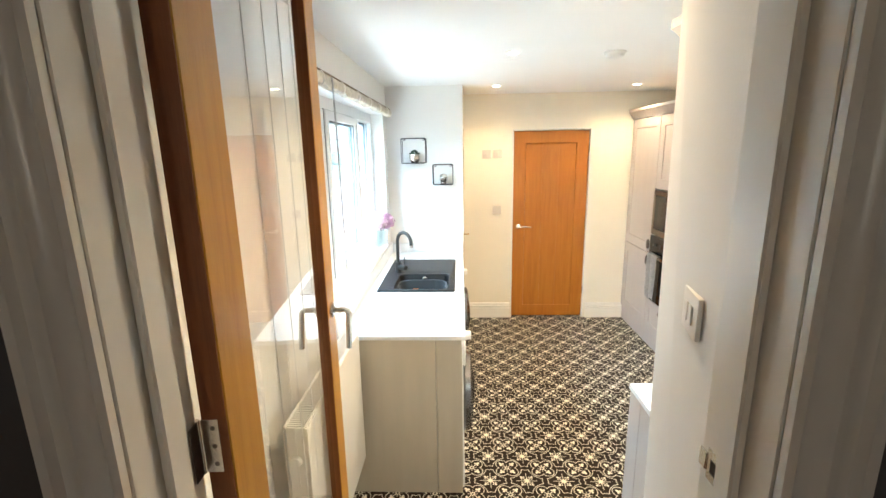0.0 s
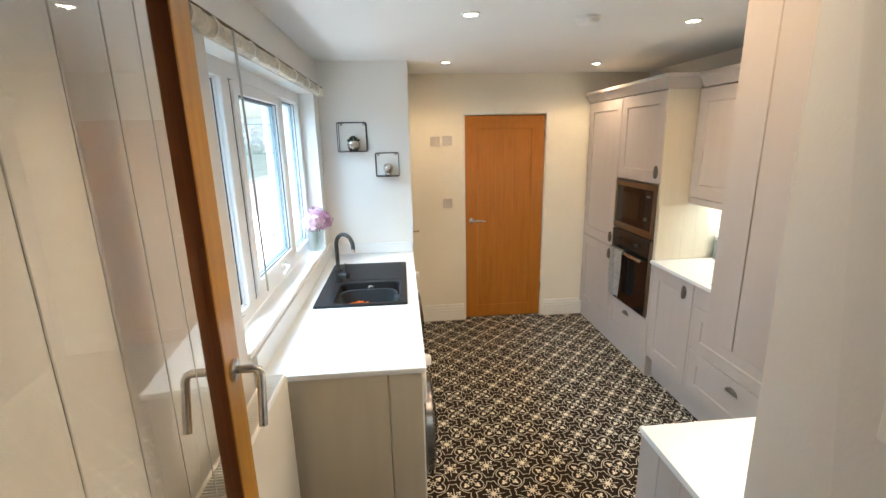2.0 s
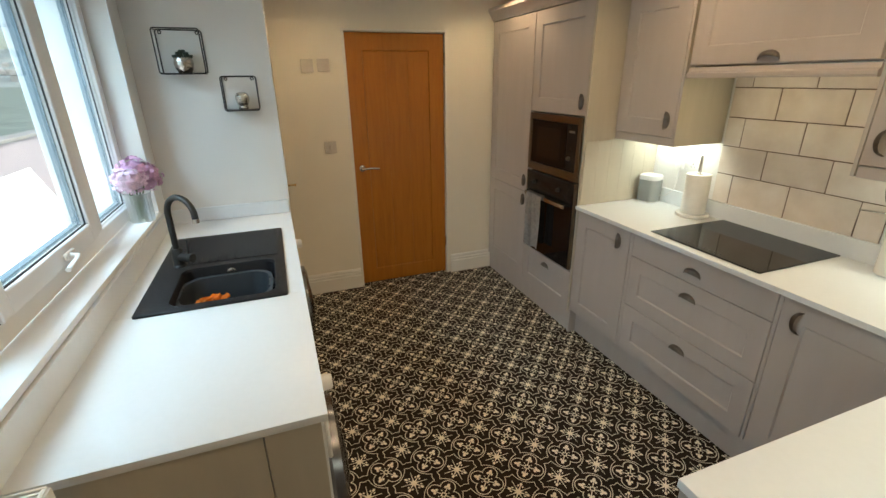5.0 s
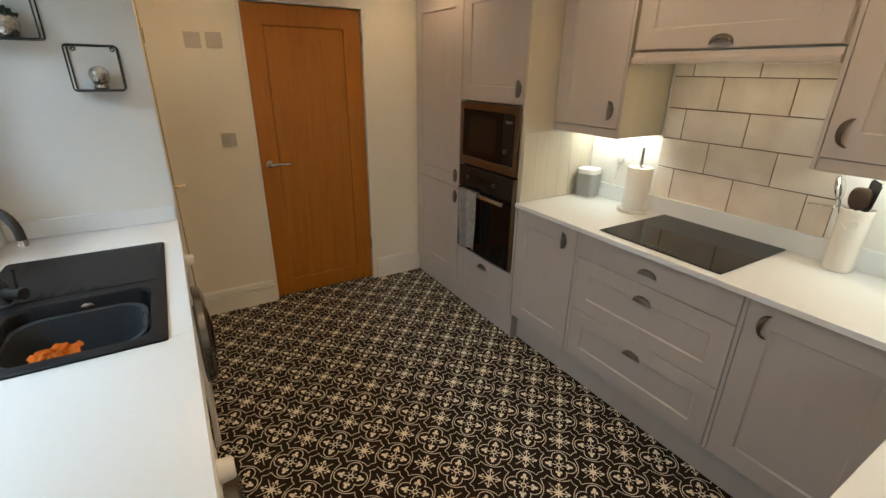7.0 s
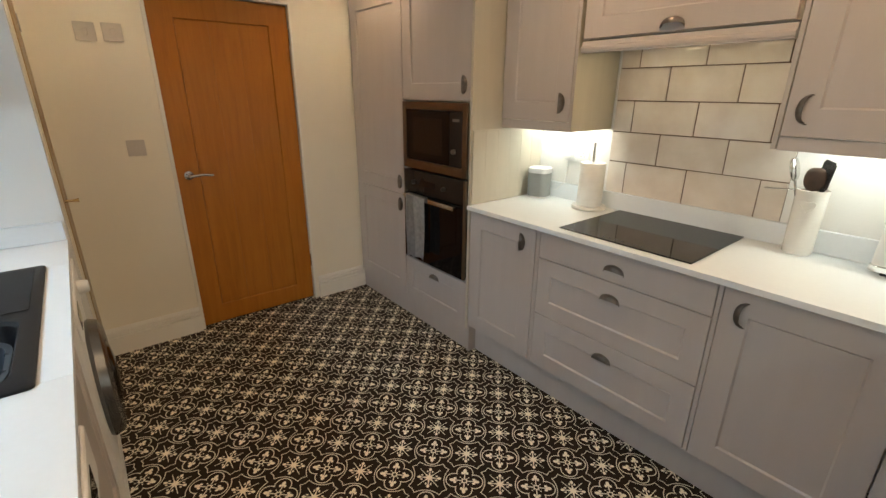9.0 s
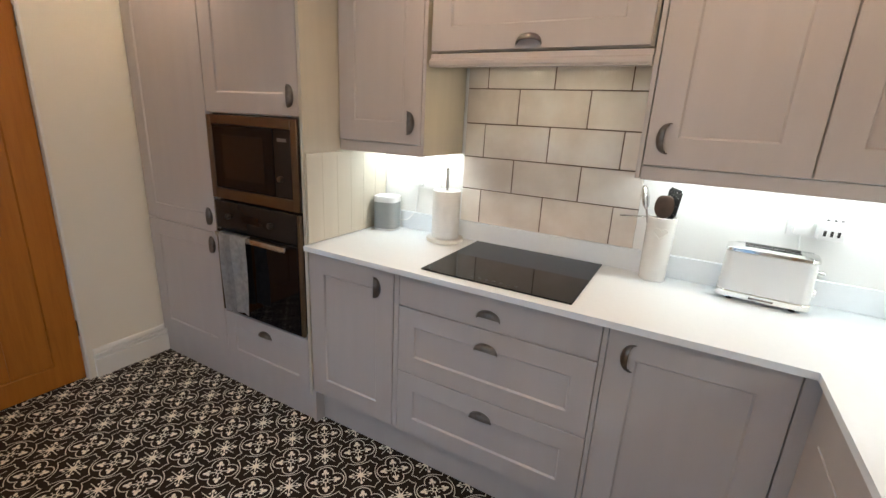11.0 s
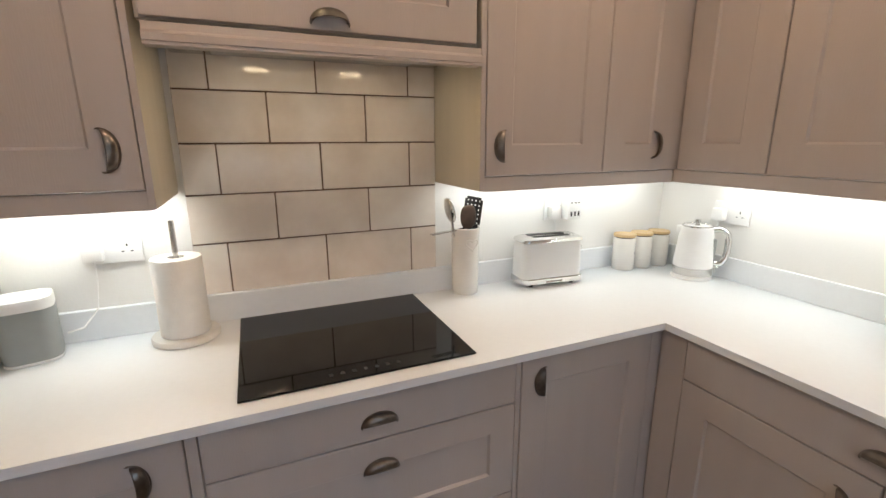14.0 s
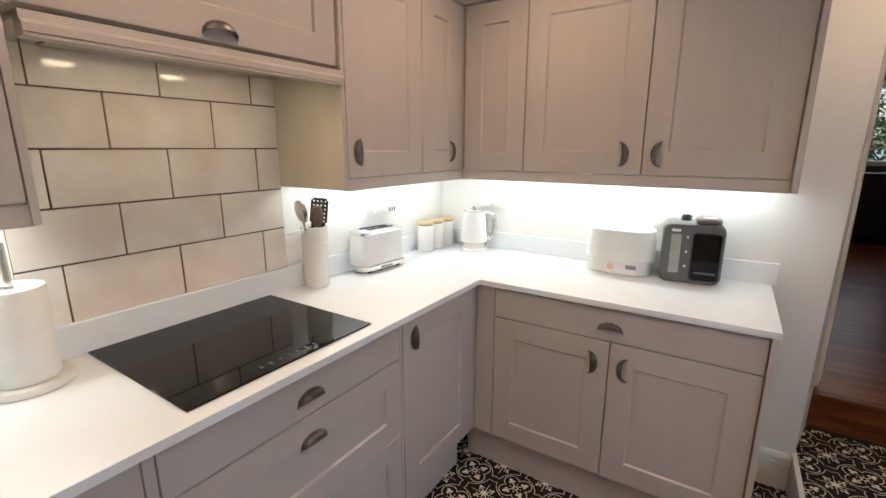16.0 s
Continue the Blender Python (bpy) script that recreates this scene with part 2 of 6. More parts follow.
def part(name, bm, mat, parent=None, label="", m=None, kind="", soft=True):
    me = solid(bm)
    if soft:
        smooth(me)
    for x in mat if isinstance(mat, (list, tuple)) else [mat]:
        me.materials.append(x)
    ob = new(name, me)
    if parent is not None:
        ob.parent = parent
    if m is not None:
        ob.matrix_basis = m
    return tagged(ob, label, kind=kind)


def thing(name, m, label, category, group="", kind=""):
    ob = new(name)
    ob.empty_display_size = 0.05
    ob.matrix_basis = m
    return tagged(ob, label, category, group, kind)


def box(x0, y0, z0, x1, y1, z1, bevel=0.0, bm=None, seg=1):
    bm2 = bmesh.new()
    v = [bm2.verts.new((x, y, z)) for z in (z0, z1) for y in (y0, y1) for x in (x0, x1)]
    for f in ((0, 2, 3, 1), (4, 5, 7, 6), (0, 1, 5, 4), (2, 6, 7, 3), (0, 4, 6, 2), (1, 3, 7, 5)):
        bm2.faces.new([v[i] for i in f])
    if bevel:
        bmesh.ops.bevel(bm2, geom=list(bm2.edges), offset=bevel, segments=seg, affect="EDGES", profile=0.6)
    if bm is None:
        return bm2
    return join(bm, bm2)


def join(bm, other, m=None):
    if m is not None:
        bmesh.ops.transform(other, matrix=m, verts=other.verts)
    me = bpy.data.meshes.new("tmp")
    other.to_mesh(me)
    other.free()
    bm.from_mesh(me)
    bpy.data.meshes.remove(me)
    return bm


def prism(points, z0, z1, bevel=0.0):
    """A flat outline in x and y, raised from z0 to z1."""
    bm = bmesh.new()
    a = [bm.verts.new((x, y, z0)) for x, y in points]
    c = [bm.verts.new((x, y, z1)) for x, y in points]
    n = len(points)
    bm.faces.new(list(reversed(a)))
    bm.faces.new(c)
    for i in range(n):
        bm.faces.new((a[i], a[(i + 1) % n], c[(i + 1) % n], c[i]))
    if bevel:
        bmesh.ops.bevel(bm, geom=[e for e in bm.edges], offset=bevel, segments=2, affect="EDGES", profile=0.6)
    return bm


def extrude_profile(profile, length, axis="x"):
    """A closed outline (depth, height) run along an axis from 0."""
    bm = bmesh.new()
    rows = []
    for s in (0.0, length):
        rows.append([bm.verts.new((s, d, z) if axis == "x" else (d, s, z)) for d, z in profile])
    n = len(profile)
    bm.faces.new(rows[0])
    bm.faces.new(list(reversed(rows[1])))
    for i in range(n):
        bm.faces.new((rows[0][i], rows[0][(i + 1) % n], rows[1][(i + 1) % n], rows[1][i]))
    return bm


def lathe(profile, seg=32, squash=(1, 1)):
    """A turned shape from (radius, height) pairs; closed where the radius is 0."""
    bm = bmesh.new()
    rings = []
    for r, z in profile:
        if r < 1e-5:
            rings.append([bm.verts.new((0, 0, z))])
        else:
            rings.append([bm.verts.new((r * squash[0] * math.cos(2 * math.pi * i / seg), r * squash[1] * math.sin(2 * math.pi * i / seg), z)) for i in range(seg)])
    for a, c in zip(rings, rings[1:]):
        for i in range(seg):
            j = (i + 1) % seg
            if len(a) == 1 and len(c) > 1:
                bm.faces.new((a[0], c[i], c[j]))
            elif len(c) == 1 and len(a) > 1:
                bm.faces.new((a[i], a[j], c[0]))
            elif len(a) > 1:
                bm.faces.new((a[i], a[j], c[j], c[i]))
    return bm


def tube(points, r, seg=10, closed=False, taper=None):
    """A round bar along points."""
    bm = bmesh.new()
    pts = [Vector(p) for p in points]
    n = len(pts)
    rings = []
    side = None
    for i, p in enumerate(pts):
        if closed:
            d = pts[(i + 1) % n] - pts[i - 1]
        else:
            d = pts[min(i + 1, n - 1)] - pts[max(i - 1, 0)]
        d.normalize()
        if side is None:
            side = d.orthogonal().normalized()
        side = (side - d * side.dot(d)).normalized()
        up = d.cross(side)
        rad = r if taper is None else r * taper[i]
        rings.append([bm.verts.new(p + rad * (math.cos(2 * math.pi * k / seg) * side + math.sin(2 * math.pi * k / seg) * up)) for k in range(seg)])
    pairs = list(zip(rings, rings[1:])) + ([(rings[-1], rings[0])] if closed else [])
    for a, c in pairs:
        for k in range(seg):
            bm.faces.new((a[k], a[(k + 1) % seg], c[(k + 1) % seg], c[k]))
    if not closed:
        bm.faces.new(rings[0])
        bm.faces.new(list(reversed(rings[-1])))
    return bm


def rounded(w, d, r, seg=6, cx=0.0, cy=0.0):
    """A rounded rectangle outline about (cx, cy)."""
    out = []
    for sx, sy, a0 in ((1, 1, 0), (-1, 1, 90), (-1, -1, 180), (1, -1, 270)):
        for k in range(seg + 1):
            a = radians(a0 + 90 * k / seg)
            out.append((cx + sx * (w / 2 - r) + r * math.cos(a), cy + sy * (d / 2 - r) + r * math.sin(a)))
    return out


def loft(rings, caps=(True, True)):
    """A skin over rings of equal count, given as lists of (x, y, z)."""
    bm = bmesh.new()
    vs = [[bm.verts.new(p) for p in ring] for ring in rings]
    n = len(vs[0])
    for a, c in zip(vs, vs[1:]):
        for i in range(n):
            bm.faces.new((a[i], a[(i + 1) % n], c[(i + 1) % n], c[i]))
    if caps[0]:
        bm.faces.new(list(reversed(vs[0])))
    if caps[1]:
        bm.faces.new(vs[-1])
    return bm


def wire_ring(w, h, r, bar, y):
    """A rounded square of wire in the plane y."""
    return tube([(x, y, z) for x, z in rounded(w, h, r, 4, 0, h / 2)], bar, 8, True)


# ---- structure ----
FLOOR_Z, CEIL_Z = 0.0, 2.345
HALL_Z, STEP_Z = 0.35, 0.175
FAR_Y, RIGHT_X, BACK_Y = 5.013, 2.49, 1.365
LEFT_X = -0.43
LEFT = pose(LEFT_X, 2.3, 0)


def structure(name, bm, mat, label, m=None, soft=False):
    ob = part(name, bm, mat, None, label, m, "structure", soft)
    return ob


structure("floor", box(-0.72, 0.96, -0.06, 2.60, 5.12, 0.0), MAT_VINYL, "dark brown patterned vinyl floor with cream quatrefoils")
structure("ceiling", box(-0.8, 0.86, CEIL_Z, 2.75, 5.2, CEIL_Z + 0.1), MAT_CEIL, "smooth white painted kitchen ceiling")


def wall_with_hole(x0, x1, y0, y1, z0, z1, hx0, hx1, hz0, hz1):
    """A wall along x with one opening through it."""
    bm = box(x0, y0, z0, hx0, y1, z1)
    box(hx1, y0, z0, x1, y1, z1, bm=bm)
    if hz0 > z0:
        box(hx0, y0, z0, hx1, y1, hz0, bm=bm)
    box(hx0, y0, hz1, hx1, y1, z1, bm=bm)
    return bm


# far wall with the oak door's opening
structure("wall_north", wall_with_hole(0.0, 2.75, FAR_Y, FAR_Y + 0.12, 0, CEIL_Z, 0.735, 1.53, 0, 2.005), MAT_CREAM, "cream wall round an oak door, warm light in its colour")
structure("wall_beyond_door", box(0.5, FAR_Y + 0.2, 0, 1.8, FAR_Y + 0.25, 2.2), MAT_WALL, "plain wall behind the closed door")
structure("wall_east", box(RIGHT_X, 0.86, 0, RIGHT_X + 0.12, FAR_Y, CEIL_Z), MAT_WALL, "white painted wall behind the worktop")
# wall between hall and kitchen, with its skewed return beside the doorway
bm = prism([(0.615, 0.86), (0.615, 1.0), (0.603, 1.0), (0.685, BACK_Y), (RIGHT_X, BACK_Y), (RIGHT_X, 0.86)], 0, CEIL_Z)
for v in bm.verts:
    if v.co.z > 1 and v.co.y > BACK_Y - 0.01 and v.co.x < 1:
        v.co.x -= 0.03  # out of plumb
structure("wall_south", bm, MAT_WALL, "white painted wall beside the kitchen doorway")
structure("wall_south_left", box(-0.70, 0.86, 0, -0.264, 1.0, CEIL_Z), MAT_WALL, "white painted wall by the door hinges")
structure("wall_over_doorway", box(-0.264, 0.86, 2.361, 0.615, 1.0, 2.42), MAT_WALL, "white wall over the doorway")
# window wall
WY0, WY1, WZ0, WZ1 = 0.085, 1.84, 1.005, 2.105
bm = wall_with_hole(-1.40, 2.75, -0.36, 0.0, 0, CEIL_Z, WY0, WY1, WZ0, WZ1)
bmesh.ops.transform(bm, matrix=Matrix(((0, 1, 0, 0), (1, 0, 0, 0), (0, 0, 1, 0), (0, 0, 0, 1))), verts=bm.verts)
structure("wall_west", bm, MAT_WALL, "white painted wall with a wide window", LEFT)
# nib wall with the wire shelves, and the cupboard front past it
structure("wall_nib", box(-0.62, 4.325, 0, 0.232, 4.40, CEIL_Z), MAT_WALL, "white painted nib wall over the worktop's end")
structure("wall_cupboard_side", box(0.12, 4.94, 0, 0.238, FAR_Y, CEIL_Z), MAT_CREAM, "narrow cream wall beside a cupboard door")
structure("wall_cupboard_head", box(0.12, 4.40, 2.02, 0.238, 4.94, CEIL_Z), MAT_CREAM, "cream wall over a cupboard door")

# hall floor, step and their edges
structure("step", box(-0.45, 1.09, 0, 0.688, 1.74, STEP_Z - 0.004), MAT_TRIM, "white-sided step down into the kitchen")
structure("step_top", box(-0.45, 1.094, STEP_Z - 0.003, 0.672, 1.722, STEP_Z + 0.002), MAT_VINYL, "patterned vinyl on the step's top")
structure("trim_step", box(0.673, 1.094, STEP_Z - 0.003, 0.692, 1.744, STEP_Z + 0.006, 0.002), MAT_TRIM, "white edging strip round the step")
structure("trim_step_front", box(-0.45, 1.724, STEP_Z - 0.003, 0.672, 1.744, STEP_Z + 0.006, 0.002), MAT_TRIM, "white edging strip along the step's front")


def skirting(name, length, m, mat=MAT_TRIM):
    prof = [(0, 0), (-0.018, 0), (-0.018, 0.108), (-0.005, 0.110), (-0.005, 0.119), (-0.017, 0.121), (-0.017, 0.134), (-0.004, 0.136), (-0.004, 0.144), (-0.013, 0.146), (-0.012, 0.160), (-0.006, 0.168), (0, 0.168)]
    return structure(name, extrude_profile(prof, length), mat, "cream moulded skirting board", m, True)


skirting("baseboard", 0.497, pose(0.238, FAR_Y, 0))
skirting("baseboard_2", 0.40, pose(1.555, FAR_Y, 0))
skirting("baseboard_3", 0.185, pose(0.875, BACK_Y, 0, 0, 0, 180))

# kitchen doorway lining, stops and hall architraves
bm = box(-0.264, 0.851, HALL_Z, -0.224, 0.962, 2.36, 0.002)
box(-0.264, 0.9625, HALL_Z, -0.237, 1.012, 2.36, 0.002, bm=bm)
structure("trim_jamb", bm, MAT_TRIM, "white painted door lining with hinges")
structure("trim_jamb_2", box(0.586, 0.851, HALL_Z, 0.6149, 0.999, 2.36, 0.002), MAT_TRIM, "white painted door lining with a strike plate")
structure("trim_stop", box(-0.2235, 0.902, HALL_Z, -0.209, 0.948, 2.345, 0.003), MAT_TRIM, "white door stop bead")
structure("trim_stop_2", box(0.571, 0.902, HALL_Z, 0.5855, 0.940, 2.345, 0.003), MAT_TRIM, "white door stop bead")
arch = [(0, 0), (0, 0.10), (-0.016, 0.10), (-0.024, 0.094), (-0.024, 0.080), (-0.015, 0.072), (-0.018, 0.058), (-0.024, 0.050), (-0.024, 0.040), (-0.016, 0.032), (-0.014, 0.014), (-0.017, 0.008), (-0.012, 0)]


def architrave(name, x, side, length, z, y=0.849, mat=MAT_TRIM):
    bm = extrude_profile(arch, length)
    m = Matrix(((0, 0, side, x), (0, 1, 0, y), (1, 0, 0, z), (0, 0, 0, 1)))
    return structure(name, bm, mat, "moulded white door architrave", m, True)


architrave("trim_architrave", -0.226, -1, 2.05, HALL_Z)
architrave("trim_architrave_2", 0.588, 1, 2.05, HALL_Z)

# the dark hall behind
structure("hall_wall_south", wall_with_hole(-2.4, 2.6, -4.0, -3.88, HALL_Z, 2.8, -0.75, 0.35, 1.25, 2.25), MAT_HALL, "dark wall with a small window")
structure("hall_wall_west", box(-2.5, -4.0, HALL_Z, -2.4, 0.86, 2.8), MAT_HALL, "dark living room wall")
structure("hall_wall_east", box(2.6, -4.0, HALL_Z, 2.7, 0.86, 2.8), MAT_HALL, "dark living room wall")
structure("hall_wall_north", box(-2.4, 0.845, HALL_Z, -0.325, 0.86, 2.8), MAT_HALL, "dark wall round the doorway")
structure("hall_wall_north_2", box(0.69, 0.845, HALL_Z, 2.6, 0.86, 2.8), MAT_HALL, "dark wall round the doorway")
structure("hall_wall_north_3", box(-0.325, 0.845, 2.40, 0.69, 0.86, 2.8), MAT_HALL, "dark wall over the doorway")
structure("hall_ceiling", box(-2.5, -4.0, 2.8, 2.7, 0.86, 2.85), MAT_CEIL, "plain living room ceiling")
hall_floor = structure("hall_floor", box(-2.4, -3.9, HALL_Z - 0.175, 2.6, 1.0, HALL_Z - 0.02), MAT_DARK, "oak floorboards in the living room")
structure("trim_threshold", box(-0.43, 1.05, STEP_Z, 0.612, 1.089, HALL_Z, 0.008, seg=2), MAT_PLANK, "oak board facing the top step")
# shadow gap at the foot of the oak board, added as a dark strip
structure("trim_threshold_shade", box(-0.43, 1.0895, STEP_Z + 0.0025, 0.612, 1.104, STEP_Z + 0.012, 0.002), MAT_DARK, "dark strip for the shadow gap between vinyl and oak step")
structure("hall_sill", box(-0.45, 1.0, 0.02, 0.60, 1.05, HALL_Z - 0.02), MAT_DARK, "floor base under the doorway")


# ---- doors of the setting ----
def cup_handle():
    """A half-round cup pull, 95 mm wide, its back on y = 0, its mouth down and its lip raised."""
    bm = bmesh.new()
    outer, inner = [], []
    nu, nv = 18, 7
    for sc, rows in ((1.0, outer), (0.88, inner)):
        for j in range(nv + 1):
            b = math.pi / 2 * j / nv
            row = []
            for i in range(nu + 1):
                a = math.pi * i / nu
                w, h, d, lift = 0.0475 * sc, 0.0320 * sc, 0.0235 * sc, 0.0115
                row.append(bm.verts.new((-w * math.cos(a), -d * math.sin(a) ** 0.7 * math.sin(b), h * math.sin(a) ** 0.8 * math.cos(b) + lift * math.sin(a) * math.sin(b))))
            rows.append(row)
    for rows in (outer, inner):
        for j in range(nv):
            for i in range(nu):
                bm.faces.new((rows[j][i], rows[j][i + 1], rows[j + 1][i + 1], rows[j + 1][i]))
    for j in (0, nv):
        for i in range(nu):
            bm.faces.new((outer[j][i], outer[j][i + 1], inner[j][i + 1], inner[j][i]))
    lip = [v.co.copy() for v in outer[nv][1:-1]]
    bmesh.ops.remove_doubles(bm, verts=bm.verts, dist=0.0004)
    # rim round the back, rolled lip at the mouth, small flared ends
    rim = tube([(0.0485 * math.cos(math.pi * k / 16), -0.001, 0.0335 * math.sin(math.pi * k / 16)) for k in range(17)], 0.0022, 6)
    join(bm, rim)
    join(bm, tube(lip, 0.0015, 6))
    for e in (-1, 1):
        join(bm, tube([(0.0480 * e, -0.0015, 0.004), (0.0492 * e, -0.0015, -0.003), (0.0480 * e, -0.0015, -0.008)], 0.0026, 6, taper=[1, 1.1, 0.5]))
    bmesh.ops.scale(bm, vec=(0.91, 0.91, 0.91), verts=bm.verts)
    return bm


HANDLE_MESH = None


def handle(parent, x, y, z, turn=0):
    """A pewter cup handle; turn 0 for drawers, 90 or -90 for doors."""
    global HANDLE_MESH
    if HANDLE_MESH is None:
        HANDLE_MESH = smooth(solid(cup_handle()), 60)
        HANDLE_MESH.materials.append(MAT_PEWTER)
    ob = new("handle", HANDLE_MESH)
    ob.parent = parent
    ob.matrix_basis = pose(x, y, z, 0, turn, 0)
    return tagged(ob, "antique pewter cup handle")


def shaker(w, h, t=0.020, stile=0.085, sunk=0.0065, plain=False):
    """A door or drawer front, x 0 to w, z 0 to h, its face at y = 0 and its back at t."""
    bm = bmesh.new()
    e = 0.0018

    def ring(x0, z0, x1, z1, y):
        return [bm.verts.new((x, y, z)) for x, z in ((x0, z0), (x1, z0), (x1, z1), (x0, z1))]

    rs = [ring(0, 0, w, h, t), ring(0, 0, w, h, e), ring(e, e, w - e, h - e, 0)]
    if not plain:
        s = stile
        rs += [ring(s, s, w - s, h - s, 0), ring(s + 0.006, s + 0.006, w - s - 0.006, h - s - 0.006, sunk)]
    bm.faces.new(rs[0])
    for a, c in zip(rs, rs[1:]):
        for i in range(4):
            bm.faces.new((a[i], a[(i + 1) % 4], c[(i + 1) % 4], c[i]))
    bm.faces.new(rs[-1])
    return bm


GAP = 0.0022


def front(parent, x0, x1, z0, z1, name="door", handle_at=None, turn=0, plain=False, stile=0.085, y=0.0):
    ob = part(name, shaker(x1 - x0 - 2 * GAP, z1 - z0 - 2 * GAP, plain=plain, stile=stile), MAT_CAB, parent, m=pose(x0 + GAP, y, z0 + GAP))
    if handle_at:
        handle(ob, handle_at[0] - x0 - GAP, -0.001, handle_at[1] - z0 - GAP, turn)
    return ob


EAST, NORTHW, WEST = -90, 180, 90


def facing_west(y, z, x=1.93):
    """The frame of a unit on the east wall: local x runs towards smaller y, local y into the wall."""
    return pose(x, y, z, 0, 0, -90)


def facing_north(x, z, y=1.955):
    """The frame of a unit on the south wall: local x runs towards smaller x, local y into the wall."""
    return pose(x, y, z, 0, 0, 180)


def oak_door(x0, x1, z1):
    d = thing("oak_door", pose(x0, FAR_Y + 0.02, 0.012), "closed oak panelled door with a chrome lever handle", "door")
    w, h = x1 - x0, z1 - 0.012
    st = 0.12
    bm = shaker(w, h, 0.04, st, 0.008)
    part("leaf", bm, MAT_OAK, d)
    # vertical grooved boards of the sunk panel
    n = 3
    pw = (w - 2 * st - 0.014) / n
    for i in range(n):
        part("panel_board", box(st + 0.007 + i * pw, 0.0035, st + 0.007, st + 0.007 + (i + 1) * pw - 0.0006, 0.0078, h - st - 0.007, 0.0006), MAT_OAK, d)
    hnd = part("rose", lathe([(0, 0), (0.026, 0), (0.026, 0.006), (0.022, 0.009), (0, 0.009)], 24), MAT_MIRROR, d, "chrome handle rose", pose(0.062, 0, 0.995, 90))
    part("lever", tube([(0, 0, 0), (0, -0.045, 0), (0.012, -0.052, 0), (0.06, -0.052, 0.004), (0.125, -0.048, -0.004)], 0.009, 10), MAT_MIRROR, hnd, "chrome lever handle", pose(0, 0, 0, -90))
    for hz in (0.25, 1.75):
        part("hinge", tube([(0, 0, 0), (0, 0, 0.09)], 0.007, 8), MAT_CHROME, d, "steel butt hinge", pose(w + 0.004, -0.004, hz))
    return d


oak_door(0.757, 1.515, 1.985)
structure("trim_door_lining", box(0.7355, FAR_Y - 0.006, 0, 0.7545, FAR_Y + 0.12, 2.004, 0.002), MAT_TRIM, "cream door lining")
structure("trim_door_lining_2", box(1.5175, FAR_Y - 0.006, 0, 1.5295, FAR_Y + 0.12, 2.004, 0.002), MAT_TRIM, "cream door lining")
structure("trim_door_head", box(0.7548, FAR_Y - 0.006, 1.989, 1.5172, FAR_Y + 0.12, 2.004, 0.002), MAT_TRIM, "cream door lining head")

# cupboard door past the nib, seen at a grazing angle
cd = thing("cupboard_door", pose(0.236, 4.412, 0.01, 0, 0, 90), "cream cupboard door with a brass knob", "door")
part("frame_board", box(0, 0, 0, 0.16, 0.035, 2.0, 0.002), MAT_CREAM, cd)
# leaf browner than its cream frame board
part("leaf", box(0.166, -0.004, 0, 0.52, 0.035, 2.0, 0.003), paint("brown_leaf_finish", (0.36, 0.245, 0.125), 0.4, 0.15, 6, 0.03, 90, stretch=(8, 8, 0.6)), cd, "brown door leaf")
part("knob", tube([(0, 0, 0), (0, -0.02, 0), (0, -0.042, 0), (0, -0.05, 0)], 0.009, 12, taper=[0.8, 0.6, 0.8, 1.1]), paint("brass", (0.75, 0.55, 0.28), 0.25, 0.08, 20, 0.0, metal=1.0), cd, "small brass knob", pose(0.20, -0.004, 1.0))
part("hinge", tube([(0, 0, 0), (0, 0, 0.075)], 0.006, 8), MAT_CHROME, cd, "brass butt hinge", pose(0.5, -0.004, 1.72))


